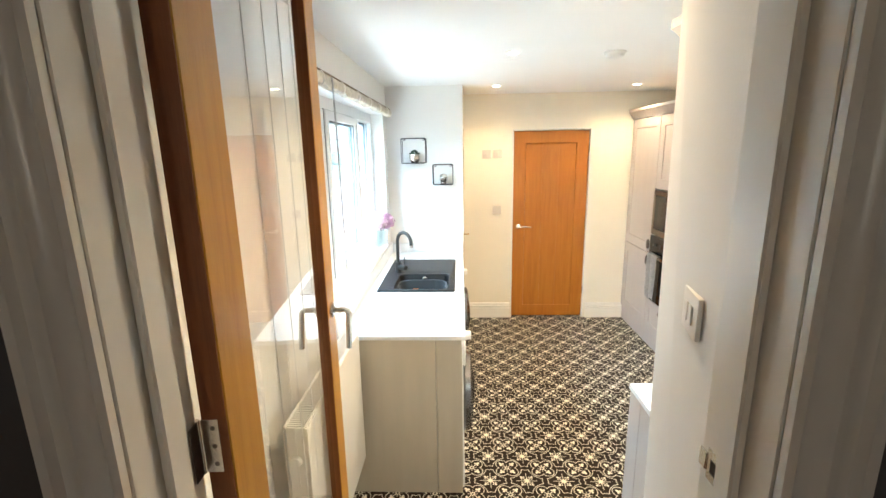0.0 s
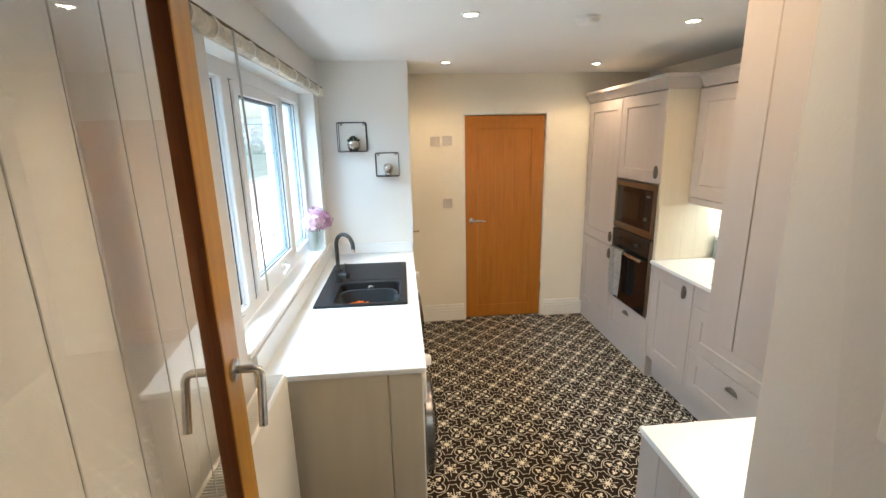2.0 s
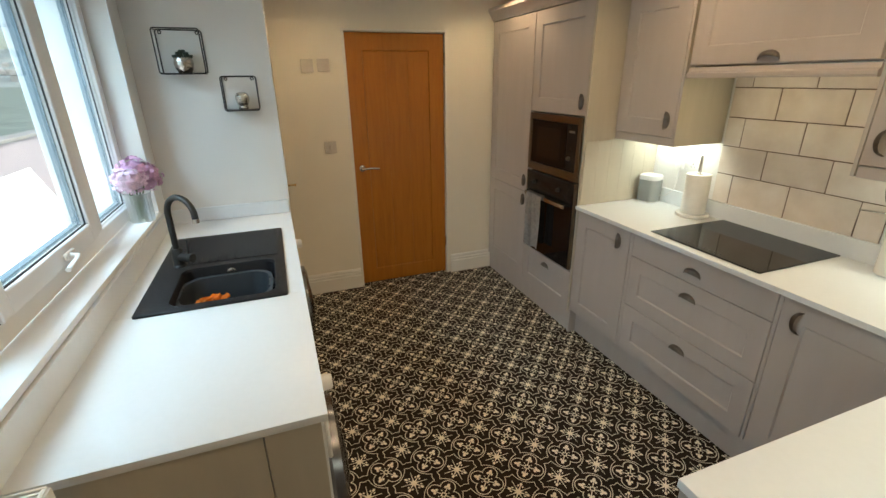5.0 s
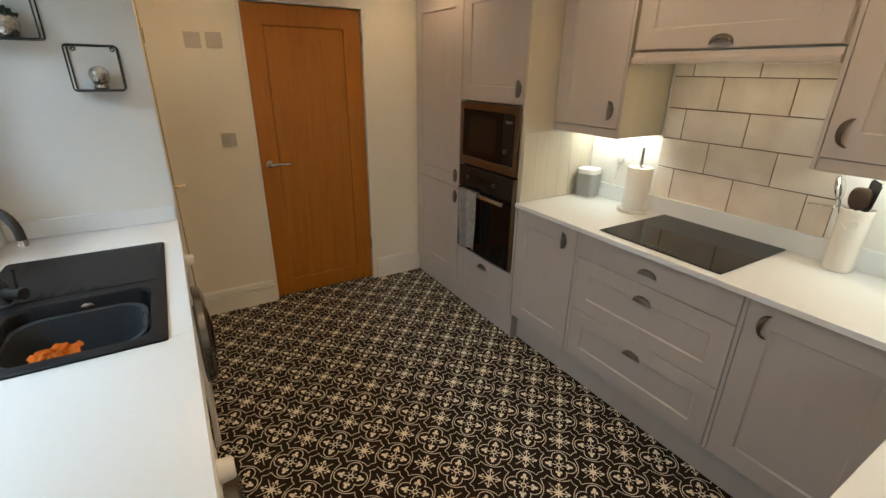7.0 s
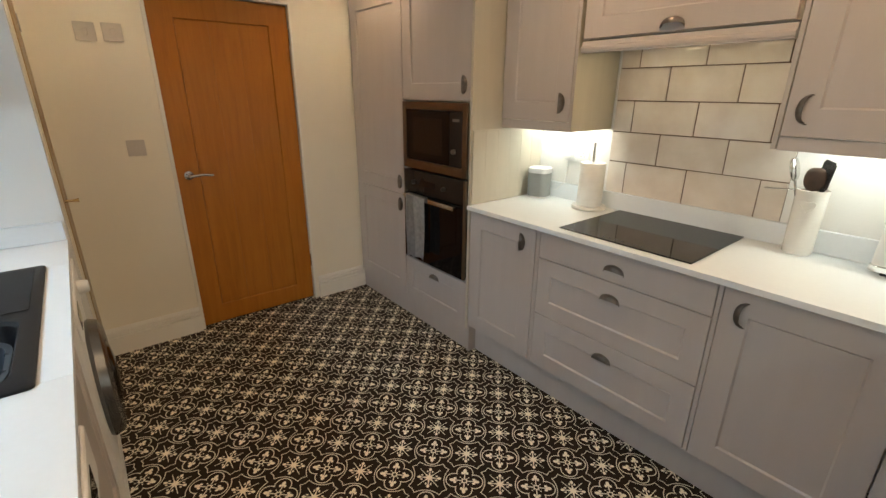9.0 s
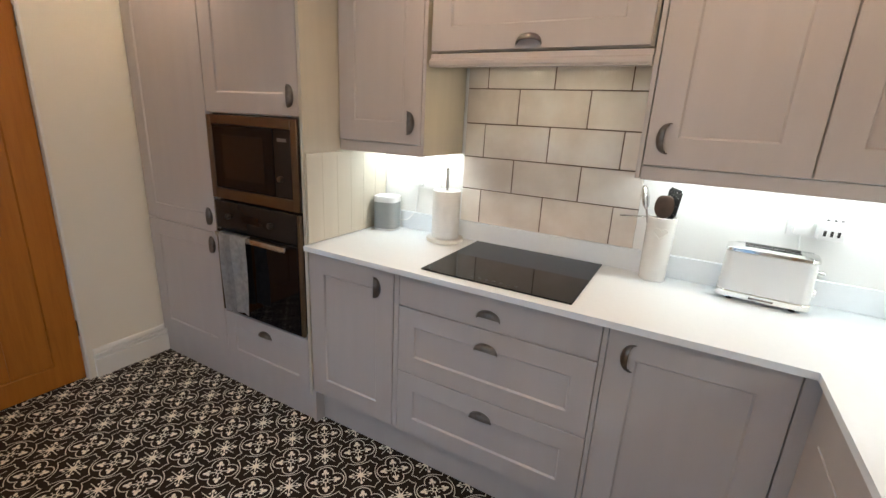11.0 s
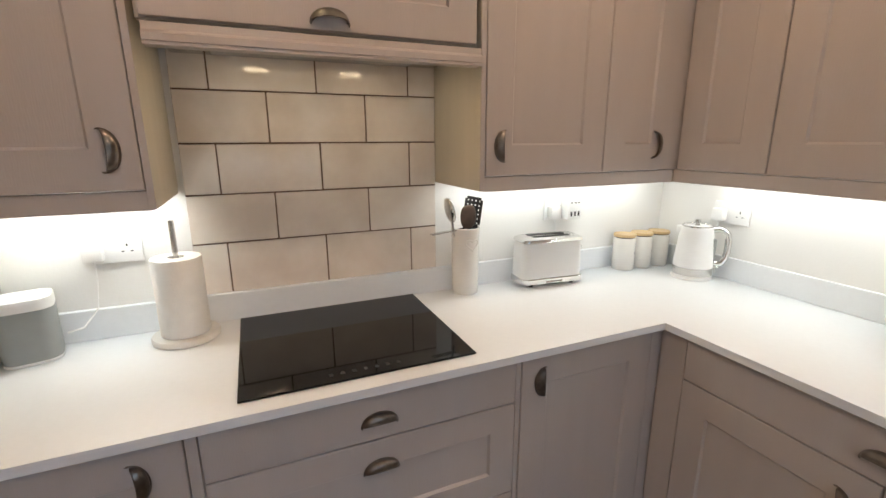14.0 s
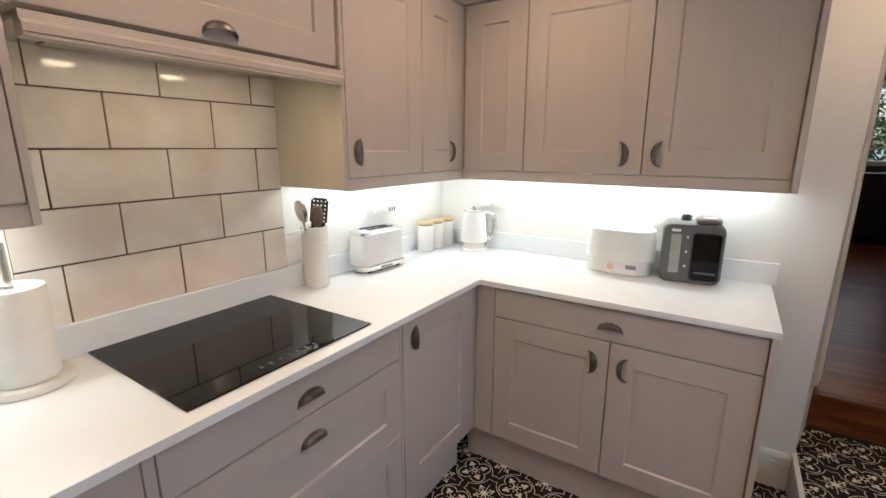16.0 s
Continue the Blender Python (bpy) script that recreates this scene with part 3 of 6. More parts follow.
def glazed_door():
    """The oak door to the kitchen, standing open, with one tall etched pane."""
    h0, w, h, t = HALL_Z + 0.008, 0.812, 1.985, 0.044
    d = thing("glazed_oak_door", pose(-0.230, 1.016, h0, 0, 0, 93.6), "open oak door with a tall clear glass pane", "door")
    # local x runs from the hinges to the latch, local y towards the wall
    st, lk, rail = 0.125, 0.095, 0.20
    y0, y1 = -t, 0.0
    part("hinge_stile", box(0, y0, 0, st, y1, h, 0.002), MAT_OAK_GOLD, d)
    part("lock_stile", box(w - lk, y0, 0, w, y1, h, 0.002), MAT_OAK_GOLD, d)
    part("top_rail", box(st, y0, h - 0.105, w - lk, y1, h, 0.002), MAT_OAK_GOLD, d)
    part("bottom_rail", box(st, y0, 0, w - lk, y1, rail, 0.002), MAT_OAK_GOLD, d)
    # thin dark strips put the edges' shade into the colour
    part("shaded_edge", box(-0.0035, y0 + 0.002, 0.002, -0.0005, y1 - 0.002, h - 0.002), MAT_OAK_EDGE, d, "oak edge with its shade in the colour")
    part("shaded_inner_edge", box(w - lk - 0.0035, y0 + 0.002, rail, w - lk - 0.0005, y1 - 0.002, h - 0.105), MAT_OAK_EDGE, d, "oak inner edge with its shade in the colour")
    pane = part("pane", box(st - 0.008, -t / 2 - 0.003, rail - 0.008, w - lk + 0.008, -t / 2 + 0.003, h - 0.097), MAT_PANE, d, "clear glass with etched lines", soft=False)
    pane.visible_shadow = False
    etch = paint("etched_glass", (0.45, 0.45, 0.44), 0.5, 0.05, 20, 0.0)
    for gx in (0.29, 0.41, 0.52, 0.62):
        part("etched_line", box(gx, -t / 2 - 0.0042, rail + 0.01, gx + 0.003, -t / 2 - 0.0032, h - 0.115), etch, pane, "thin etched line", soft=False)
    # levers on both faces
    for s, y in ((-1, y0), (1, y1)):
        rose = part("rose", lathe([(0, 0), (0.026, 0), (0.026, 0.007), (0.021, 0.010), (0, 0.010)], 24), MAT_CHROME, d, "brushed steel handle rose", pose(w - 0.055, y, 0.932, 90 if s < 0 else -90))
        pts = [(0, 0, 0), (0, 0, 0.045), (-0.004, 0, 0.055), (-0.016, 0, 0.06)]
        pts += [(-0.03 - 0.1 * k / 5, 0.0, 0.06) for k in range(6)]
        rot = pose(0, 0, 0, 0, 0, 75 if s < 0 else -75)
        part("lever", tube([rot @ Vector(p) for p in pts], 0.0095, 12), MAT_CHROME, rose, "brushed steel lever handle")
    for hz in (0.18, 0.972, 1.78):
        hg = part("hinge", box(-0.0055, -0.029, hz - 0.05, -0.0037, 0.0, hz + 0.05, 0.0005), MAT_CHROME, d, "steel ball-bearing hinge")
        for k in range(5):
            part("knuckle", tube([(-0.007, 0.0065, hz - 0.05 + 0.0202 * k), (-0.007, 0.0065, hz - 0.0312 + 0.0202 * k)], 0.0062, 10), MAT_CHROME, hg)
        part("leaf_plate", box(-0.034, 0.0015, hz - 0.05, -0.010, 0.0035, hz + 0.05, 0.0005), MAT_PEWTER, hg)
        for k in (-0.034, 0, 0.034):
            part("screw", lathe([(0, 0.0012), (0.0035, 0.0012), (0.0045, 0), (0, 0)], 10), MAT_PEWTER, hg, m=pose(-0.0056, -0.019, hz + k, 0, -90, 0))
    return d


glazed_door()
sp = thing("strike_plate", pose(0.5855, 0.962, 1.335), "steel strike plate in the door lining", "strike plate")
part("plate", box(-0.0015, -0.012, -0.026, 0.0, 0.018, 0.026, 0.0005), MAT_CHROME, sp)
part("latch_hole", box(-0.0022, -0.006, -0.011, -0.0016, 0.008, 0.011), MAT_DARK, sp, "dark latch hole", soft=False)
part("lip", box(-0.004, 0.018, -0.014, -0.0005, 0.036, 0.016, 0.001), MAT_CHROME, sp)

# ---- window, blind, radiator ----


MAT_SPACER = paint("anodised_spacer", (0.20, 0.27, 0.32), 0.4, 0.05, 20, 0.0)


def window():
    w = thing("window_1", LEFT, "white plastic window with three lights", "window", kind="structure")
    xo, xi = -0.165, -0.097
    F = 0.05
    ys = [WY0, 0.477, 1.298, WY1]
    hw = [0.05, 0.046, 0.050, 0.060]
    z0, z1 = 1.046, 2.085
    part("frame_head", box(xo, WY0, z1 - F, xi, WY1, z1 + 0.025, 0.004), MAT_UPVC, w)
    part("frame_foot", box(xo, WY0, 1.0295, xi, WY1, z0 + F, 0.004), MAT_UPVC, w)
    for k, y in enumerate(ys):
        a, c = (y, y + hw[0]) if k == 0 else (y - hw[3], y) if k == 3 else (y - hw[k], y + hw[k])
        part("mullion" if 0 < k < 3 else "frame_side", box(xo, a, z0 + F, xi + (0.004 if 0 < k < 3 else 0), c, z1 - F, 0.004), MAT_UPVC, w)
    for k in range(3):
        a = ys[k] + hw[k]
        c = ys[k + 1] - hw[k + 1]
        opener = k == 1
        S = 0.052 if opener else 0.008
        xs = xi + (0.018 if opener else -0.012)
        zz0, zz1 = z0 + F, z1 - F
        sash = box(xo + 0.01, a, zz0, xs, a + S, zz1, 0.004)
        box(xo + 0.01, c - S, zz0, xs, c, zz1, 0.004, bm=sash)
        B = S + (0.016 if opener else 0)
        box(xo + 0.01, a + S, zz0, xs, c - S, zz0 + B, 0.004, bm=sash)
        box(xo + 0.01, a + S, zz1 - S, xs, c - S, zz1, 0.004, bm=sash)
        sh = part("sash" if opener else "glazing_bead", sash, MAT_UPVC, w)
        g = box(xs - 0.016, a + S, zz0 + B, xs - 0.012, a + S + 0.005, zz1 - S)
        box(xs - 0.016, c - S - 0.005, zz0 + B, xs - 0.012, c - S, zz1 - S, bm=g)
        box(xs - 0.016, a + S, zz0 + B, xs - 0.012, c - S, zz0 + B + 0.005, bm=g)
        box(xs - 0.016, a + S, zz1 - S - 0.005, xs - 0.012, c - S, zz1 - S, bm=g)
        part("gasket", g, MAT_GASKET, sh, "black rubber gasket", soft=False)
        ring = box(xs - 0.054, a + S - 0.003, zz0 + B, xs - 0.031, a + S + 0.011, zz1 - S)
        box(xs - 0.054, c - S - 0.011, zz0 + B, xs - 0.031, c - S + 0.003, zz1 - S, bm=ring)
        box(xs - 0.054, a + S + 0.011, zz0 + B - 0.003, xs - 0.031, c - S - 0.011, zz0 + B + 0.011, bm=ring)
        box(xs - 0.054, a + S + 0.011, zz1 - S - 0.011, xs - 0.031, c - S - 0.011, zz1 - S + 0.003, bm=ring)
        part("spacer_bar", ring, MAT_SPACER, sh, "blue-grey spacer bar in the double glazing", soft=False)
        pn = part("pane", box(xs - 0.030, a + S - 0.004, zz0 + B - 0.004, xs - 0.024, c - S + 0.004, zz1 - S + 0.004), MAT_PANE, sh, soft=False)
        pn.visible_shadow = False
        if opener:
            # gasket strips that also draw the dark shadow line round the sash
            gap = box(xi + 0.0043, a - 0.005, zz0, xi + 0.0060, a, zz1)
            box(xi + 0.0043, c, zz0, xi + 0.0060, c + 0.005, zz1, bm=gap)
            box(xi + 0.0003, a, zz0 - 0.005, xi + 0.0020, c, zz0, bm=gap)
            box(xi + 0.0003, a, zz1, xi + 0.0020, c, zz1 + 0.005, bm=gap)
            part("gasket_shadow_line", gap, MAT_GASKET, sh, "black rubber gasket", soft=False)
            ym = (a + c) / 2 + 0.05
            hb = part("handle", box(xs, ym - 0.02, zz0 + 0.02, xs + 0.012, ym + 0.05, zz0 + 0.045, 0.004), MAT_WHITE, sh, "white window handle")
            part("grip", tube([(xs + 0.012, ym + 0.01, zz0 + 0.032), (xs + 0.035, ym + 0.0, zz0 + 0.03), (xs + 0.04, ym - 0.03, zz0 + 0.026), (xs + 0.04, ym - 0.11, zz0 + 0.02)], 0.008, 8), MAT_WHITE, hb)
    return w


window()
sl = structure("window_sill", box(-0.098, WY0 + 0.0005, 1.0055, 0.012, WY1 - 0.0005, 1.029, 0.005, seg=2), MAT_UPVC, "white window sill with a rounded nose", LEFT, True)
structure("trim_reveal_edge", box(0.0005, WY1 - 0.001, 1.031, 0.004, WY1 + 0.012, 2.10), MAT_UPVC, "white corner bead at the window reveal", LEFT)

FABRIC = paint("oatmeal_linen", (0.60, 0.55, 0.46), 0.85, 0.18, 30, 0.15, 350)
# rail colour darkened to draw the shadow line over the blind
MAT_RAIL = paint("shaded_rail", (0.22, 0.16, 0.10), 0.5, 0.15, 12, 0.03)
bl = thing("roman_blind", LEFT @ pose(0.022, -0.15, 2.105), "oatmeal linen blind, fully drawn up", "blind")
part("headrail", box(0.0, 0.0, 0.0385, 0.040, 2.05, 0.046, 0.003), MAT_RAIL, bl, "headrail with the top shadow line in its colour")
sect = [(0.034, 0.038), (0.046, 0.026), (0.050, 0.006), (0.043, -0.012), (0.028, -0.018), (0.012, -0.012), (0.006, 0.004), (0.004, 0.037)]
rings = []
for k in range(39):
    y = 2.05 * k / 38
    wv = 0.004 * math.sin(k * 2.1) + 0.003 * math.sin(k * 0.83 + 1)
    rings.append([(x + wv * 0.4, y, z + (wv if z < 0.03 else 0)) for x, z in sect])
part("folded_fabric", loft(rings), FABRIC, bl, "gathered oatmeal linen folds")
for k in range(6):
    part("cord_loop", tube([(0.034 + 0.020 * math.sin(a), 0.16 + 0.34 * k, 0.010 + 0.030 * math.cos(a)) for a in [2 * math.pi * i / 12 for i in range(12)]], 0.003, 6, True), MAT_TRIM, bl)
MAT_WAND = paint("grey_clear_plastic", (0.50, 0.50, 0.50), 0.25, 0.05, 20, 0.0)
part("pull_wand", tube([(0.05, 0.29, 0.03), (0.052, 0.30, -0.3), (0.055, 0.31, -0.86)], 0.004, 8), MAT_WAND, bl, "thin white pull wand")


def radiator():
    r = thing("radiator", LEFT @ pose(0.045, -0.695, 0.27), "white panel radiator with a grille top", "radiator")
    L, H = 0.755, 0.685
    part("back_panel", box(0.012, 0, 0.02, 0.026, L, H - 0.02, 0.004), MAT_TRIM, r)
    part("front_panel", box(0.078, 0, 0.0, 0.094, L, H - 0.004, 0.006, seg=2), MAT_TRIM, r)
    for y in (0, L - 0.006):
        part("side_panel", box(0.016, y, 0.012, 0.088, y + 0.006, H, 0.002), MAT_TRIM, r)
    part("grille_rail", box(0.012, 0.006, H - 0.012, 0.022, L - 0.006, H, 0.002), MAT_TRIM, r)
    part("grille_rail", box(0.080, 0.006, H - 0.012, 0.090, L - 0.006, H, 0.002), MAT_TRIM, r)
    n = 70
    for k in range(n):
        y = 0.016 + (L - 0.03) * k / (n - 1)
        part("grille_bar", box(0.022, y - 0.0022, H - 0.010, 0.080, y + 0.0022, H - 0.002), MAT_TRIM, r, soft=False)
    part("inside", box(0.03, 0.01, 0.03, 0.074, L - 0.01, H - 0.05), paint("radiator_inside", (0.2, 0.19, 0.17), 0.7), r, soft=False)
    vb = part("valve", tube([(0.05, L + 0.004, 0.03), (0.05, L + 0.03, 0.03), (0.05, L + 0.034, -0.02), (0.05, L + 0.034, -0.1)], 0.011, 10), MAT_CHROME, r, "small brass and chrome valve")
    part("end_cap", lathe([(0, 0.012), (0.016, 0.012), (0.02, 0.0), (0, 0)], 16), MAT_TRIM, r, "grey end plug", pose(0.05, -0.001, H - 0.12, 90))
    return r


radiator()

# ---- worktops, upstands, splashback ----
TOP = 0.910


def worktop_east():
    w = thing("worktop", pose(0, 0, TOP - 0.022), "white quartz corner worktop with upstands", "worktop")
    x0, yf = 1.905, 1.972
    pts = [(x0, 3.746), (x0, yf), (0.862, yf), (0.862, BACK_Y + 0.002), (RIGHT_X - 0.002, BACK_Y + 0.002), (RIGHT_X - 0.002, 3.746)]
    part("slab", prism(pts, 0, 0.022, 0.0015), MAT_TOP, w)
    part("upstand", box(RIGHT_X - 0.022, BACK_Y + 0.02, 0.0225, RIGHT_X - 0.004, 3.744, 0.112, 0.0015), MAT_TOP, w)
    part("upstand", box(0.845, BACK_Y + 0.003, 0.0225, RIGHT_X - 0.0225, BACK_Y + 0.019, 0.112, 0.0015), MAT_TOP, w)
    return w


def worktop_west():
    w = thing("sink_worktop", pose(0, 0, TOP - 0.022), "white quartz worktop with an inset sink", "worktop")
    xf, ya, yb = 0.226, 2.418, 4.322
    hx0, hx1, hy0, hy1 = -0.318, 0.148, 3.14, 3.965
    xa, xb = LEFT_X + 0.003, LEFT_X + 0.003
    part("slab", prism([(xa, ya), (xf, ya), (xf, hy0), (xa, hy0)], 0, 0.022, 0.0012), MAT_TOP, w)
    part("slab", prism([(hx1, hy0 + 0.0002), (xf, hy0 + 0.0002), (xf, hy1 - 0.0002), (hx1, hy1 - 0.0002)], 0, 0.022), MAT_TOP, w)
    part("slab", prism([(xa, hy0 + 0.0002), (hx0, hy0 + 0.0002), (hx0, hy1 - 0.0002), (xb, hy1 - 0.0002)], 0, 0.022), MAT_TOP, w)
    part("slab", prism([(xb, hy1), (xf, hy1), (xf, yb), (xb, yb)], 0, 0.022, 0.0012), MAT_TOP, w)
    part("upstand", prism([(xa, ya), (xa + 0.018, ya), (xb + 0.018, yb - 0.02), (xb, yb - 0.02)], 0.0225, 0.115, 0.001), MAT_TOP, w)
    part("upstand", box(xb + 0.019, yb - 0.018, 0.0225, xf - 0.002, yb, 0.100, 0.0015), MAT_TOP, w)
    return w


worktop_east()
worktop_west()

# ---- fitted units ----
PLINTH_H = 0.15


def base_unit(name, m, w, depth, label):
    u = thing(name, m, label, "cabinet", "kitchen units")
    part("body", box(0.001, 0.0205, 0.0, w - 0.001, depth, TOP - 0.024 - 0.175, 0.001), MAT_CABEND, u)
    return u


ZB, ZT, ZD = 0.175, 0.880, 0.752
H = ZT - ZB
u = base_unit("base_cabinet", facing_west(3.744, ZB), 0.462, 0.55, "greige shaker base cabinet with one door")
front(u, 0, 0.462, 0, H, "door", (0.366, 0.622), 90)
u = base_unit("drawer_unit", facing_west(3.258, ZB), 0.768, 0.55, "greige shaker drawer unit under the hob")
front(u, 0, 0.768, ZD - ZB, H, "drawer", (0.384, 0.622), 0, True)
front(u, 0, 0.768, 0.288, ZD - ZB, "drawer", (0.384, 0.492), 0, stile=0.075)
front(u, 0, 0.768, 0, 0.288, "drawer", (0.384, 0.205), 0, stile=0.075)
u = base_unit("base_cabinet", facing_west(2.474, ZB), 0.482, 0.55, "greige shaker corner base cabinet with one door")
front(u, 0, 0.482, 0, H, "door", (0.076, 0.622), -90)
for y0, y1 in ((3.281, 3.2585), (2.4895, 2.4745)):
    fp = thing("filler_strip", facing_west(y0, ZB), "narrow greige filler strip between units", "filler", "filler strips")
    part("strip", box(0, 0.002, 0, y0 - y1, 0.5, H, 0.001), MAT_CAB, fp)
fp = thing("filler_strip", facing_west(1.99, ZB), "narrow greige filler strip in the corner", "filler", "filler strips")
part("strip", box(0, 0.003, 0, 0.10, 0.03, H, 0.001), MAT_CAB, fp)
u = base_unit("base_cabinet", facing_north(1.838, ZB), 0.952, 0.59, "greige shaker cabinet with a drawer and two doors")
front(u, 0, 0.952, ZD - ZB, H, "drawer", (0.476, 0.622), 0, True)
front(u, 0, 0.480, 0, ZD - ZB, "door", (0.408, 0.478), 90)
front(u, 0.480, 0.952, 0, ZD - ZB, "door", (0.542, 0.478), -90)
fp = thing("filler_strip", facing_north(1.94, ZB), "narrow greige filler strip in the corner", "filler", "filler strips")
part("strip", box(0.012, 0.003, 0, 0.101, 0.03, H, 0.001), MAT_CAB, fp)
pl = thing("plinth", pose(1.985, 1.36, 0), "greige plinth board under the units", "plinth", "plinths")
part("board", box(0, 0.65, 0, 0.018, 2.37, ZB - 0.004, 0.001), MAT_CAB, pl)
pl = thing("plinth", pose(0.886, 1.89, 0), "greige plinth board under the units", "plinth", "plinths")
part("board", box(0, 0, 0, 1.10, 0.018, ZB - 0.004, 0.001), MAT_CAB, pl)
pl = thing("plinth", pose(1.945, 3.75, 0), "greige plinth board under the tall units", "plinth", "plinths")
part("board", box(0.0, 0, 0, 0.018, 1.255, 0.148, 0.001), MAT_CAB, pl)
ft = thing("plinth_post", pose(1.938, 3.736, 0), "greige foot at the tall unit's corner", "post")
part("post", box(-0.006, -0.006, 0, 0.066, 0.0135, 0.172, 0.001), MAT_CAB, ft)

# tall units
TALL_TOP = 2.072
u = thing("tall_cabinet", facing_west(5.005, 0.15), "tall greige shaker larder cabinet, doors closed", "cabinet", "tall units")
part("body", box(0.0, 0.0205, 0, 0.628, 0.55, TALL_TOP - 0.15, 0.001), MAT_CABEND, u)
front(u, 0.006, 0.628, 0, 0.705, "door", (0.572, 0.635), 90)
front(u, 0.006, 0.628, 0.705, TALL_TOP - 0.15, "door", (0.572, 0.785), 90)
u = thing("oven_housing", facing_west(4.376, 0.15), "tall greige housing for oven and microwave", "cabinet", "tall units")
HW = 0.628
part("side", box(0.0, 0.0205, 0, 0.018, 0.55, TALL_TOP - 0.15, 0.001), MAT_CABEND, u)
part("side", box(HW - 0.018, -0.001, 0, HW, 0.55, TALL_TOP - 0.15, 0.001), MAT_CABEND, u)
part("drawer_box", box(0.018, 0.0205, 0, HW - 0.018, 0.55, 0.285), MAT_CABEND, u)
part("top_box", box(0.018, 0.0205, 1.292, HW - 0.018, 0.55, TALL_TOP - 0.15), MAT_CABEND, u)
part("back", box(0.018, 0.50, 0.286, HW - 0.018, 0.55, 1.291), MAT_CABEND, u)
part("shelf", box(0.018, 0.03, 0.888, HW - 0.018, 0.499, 0.894), MAT_CABEND, u)
front(u, 0.0, HW - 0.019, 0, 0.29, "drawer", (0.31, 0.215), 0, stile=0.07)
front(u, 0.0, HW - 0.019, 1.295, TALL_TOP - 0.15, "door", (0.552, 1.375), 90)
# grooved end panel over the worktop
gp = thing("grooved_panel", pose(1.93, 3.7465, TOP + 0.002), "greige tongue and groove end panel", "panel")
nb = 6
for k in range(nb):
    x0 = 0.003 + 0.553 * k / nb
    part("board", box(x0, -0.0085, 0, x0 + 0.553 / nb - 0.0003, -0.001, 1.30 - TOP, 0.0008), MAT_CABEND, gp)

# wall units
UB, UT = 1.357, 2.070


def wall_unit(m, w, label, depth=0.34, z0=UB):
    u = thing("wall_cabinet", m, label, "cabinet", "wall units")
    part("body", box(0.0005, 0.0205, 0.0, w - 0.0005, depth, UT - z0, 0.001), MAT_CABEND, u)
    return u


def wall_west(y, z=UB, x=2.14):
    return pose(x, y, z, 0, 0, -90)


u = wall_unit(wall_west(3.744), 0.430, "greige shaker wall cabinet beside the hood")
front(u, 0, 0.430, 0, UT - UB, "door", (0.366, 0.085), 90)
u = wall_unit(wall_west(3.29, 1.706), 0.785, "greige lift-up cabinet hiding the cooker hood", z0=1.706)
front(u, 0.008, 0.777, 0, UT - 1.706, "door", (0.392, 0.02), 0, stile=0.08)
u = wall_unit(wall_west(2.484), 0.431, "greige shaker wall cabinet beside the hood")
front(u, 0, 0.431, 0, UT - UB, "door", (0.060, 0.085), -90)
u = wall_unit(wall_west(2.053), 0.288, "narrow greige shaker corner wall cabinet")
front(u, 0, 0.288, 0, UT - UB, "door", (0.213, 0.085), 90)
fp = thing("filler_strip", wall_west(1.765), "narrow greige filler strip in the upper corner", "filler", "filler strips")
part("strip", box(0, 0.004, 0, 0.085, 0.03, UT - UB, 0.001), MAT_CAB, fp)


def wall_north_m(x, z=UB):
    return pose(x, 1.725, z, 0, 0, 180)


u = wall_unit(wall_north_m(2.135), 0.301, "narrow greige shaker corner wall cabinet", 0.355)
front(u, 0, 0.301, 0, UT - UB, "door")
u = wall_unit(wall_north_m(1.834), 0.485, "greige shaker wall cabinet over the appliances", 0.355)
front(u, 0, 0.485, 0, UT - UB, "door", (0.404, 0.078), 90)
u = wall_unit(wall_north_m(1.349), 0.464, "greige shaker wall cabinet at the run's end", 0.355)
front(u, 0, 0.464, 0, UT - UB, "door", (0.060, 0.078), -90)



def boarded_panel(m, widths, h, label):
    """An end panel of upright grooved boards; local x runs along it, its face at y = 0."""
    e = thing("end_panel", m, label, "panel")
    x = 0.0
    for w in widths:
        part("board", box(x, 0, 0, x + w - 0.0012, 0.018, h, 0.0016), MAT_CAB, e)
        x += w
    part("backing", box(0.001, 0.004, 0.001, x - 0.004, 0.0175, h - 0.001), MAT_CAB, e)


boarded_panel(pose(0.866, 1.752, UB - 0.042, 0, 0, -90), (0.09, 0.10, 0.10, 0.095), UT - UB + 0.042, "greige grooved end panel of the wall units")
for y, dpt in ((3.305, 0.34), (2.4995, 0.34)):
    ep = thing("end_panel", pose(2.1405, y - 0.0055 if y > 3 else y - 0.0145, UB - 0.042), "plain greige end panel beside the hood", "panel")
    part("board", box(0.0035, 0, 0, dpt + 0.005, 0.014, UT - UB + 0.042, 0.001), MAT_CABEND, ep)
    part("front_lipping", box(0, 0, 0, 0.003, 0.014, UT - UB + 0.042, 0.0008), MAT_CAB, ep)

boarded_panel(pose(0.866, 1.968, 0, 0, 0, -90), (0.10, 0.10, 0.10, 0.10, 0.10, 0.102), TOP - 0.023, "greige grooved end panel beside the step")

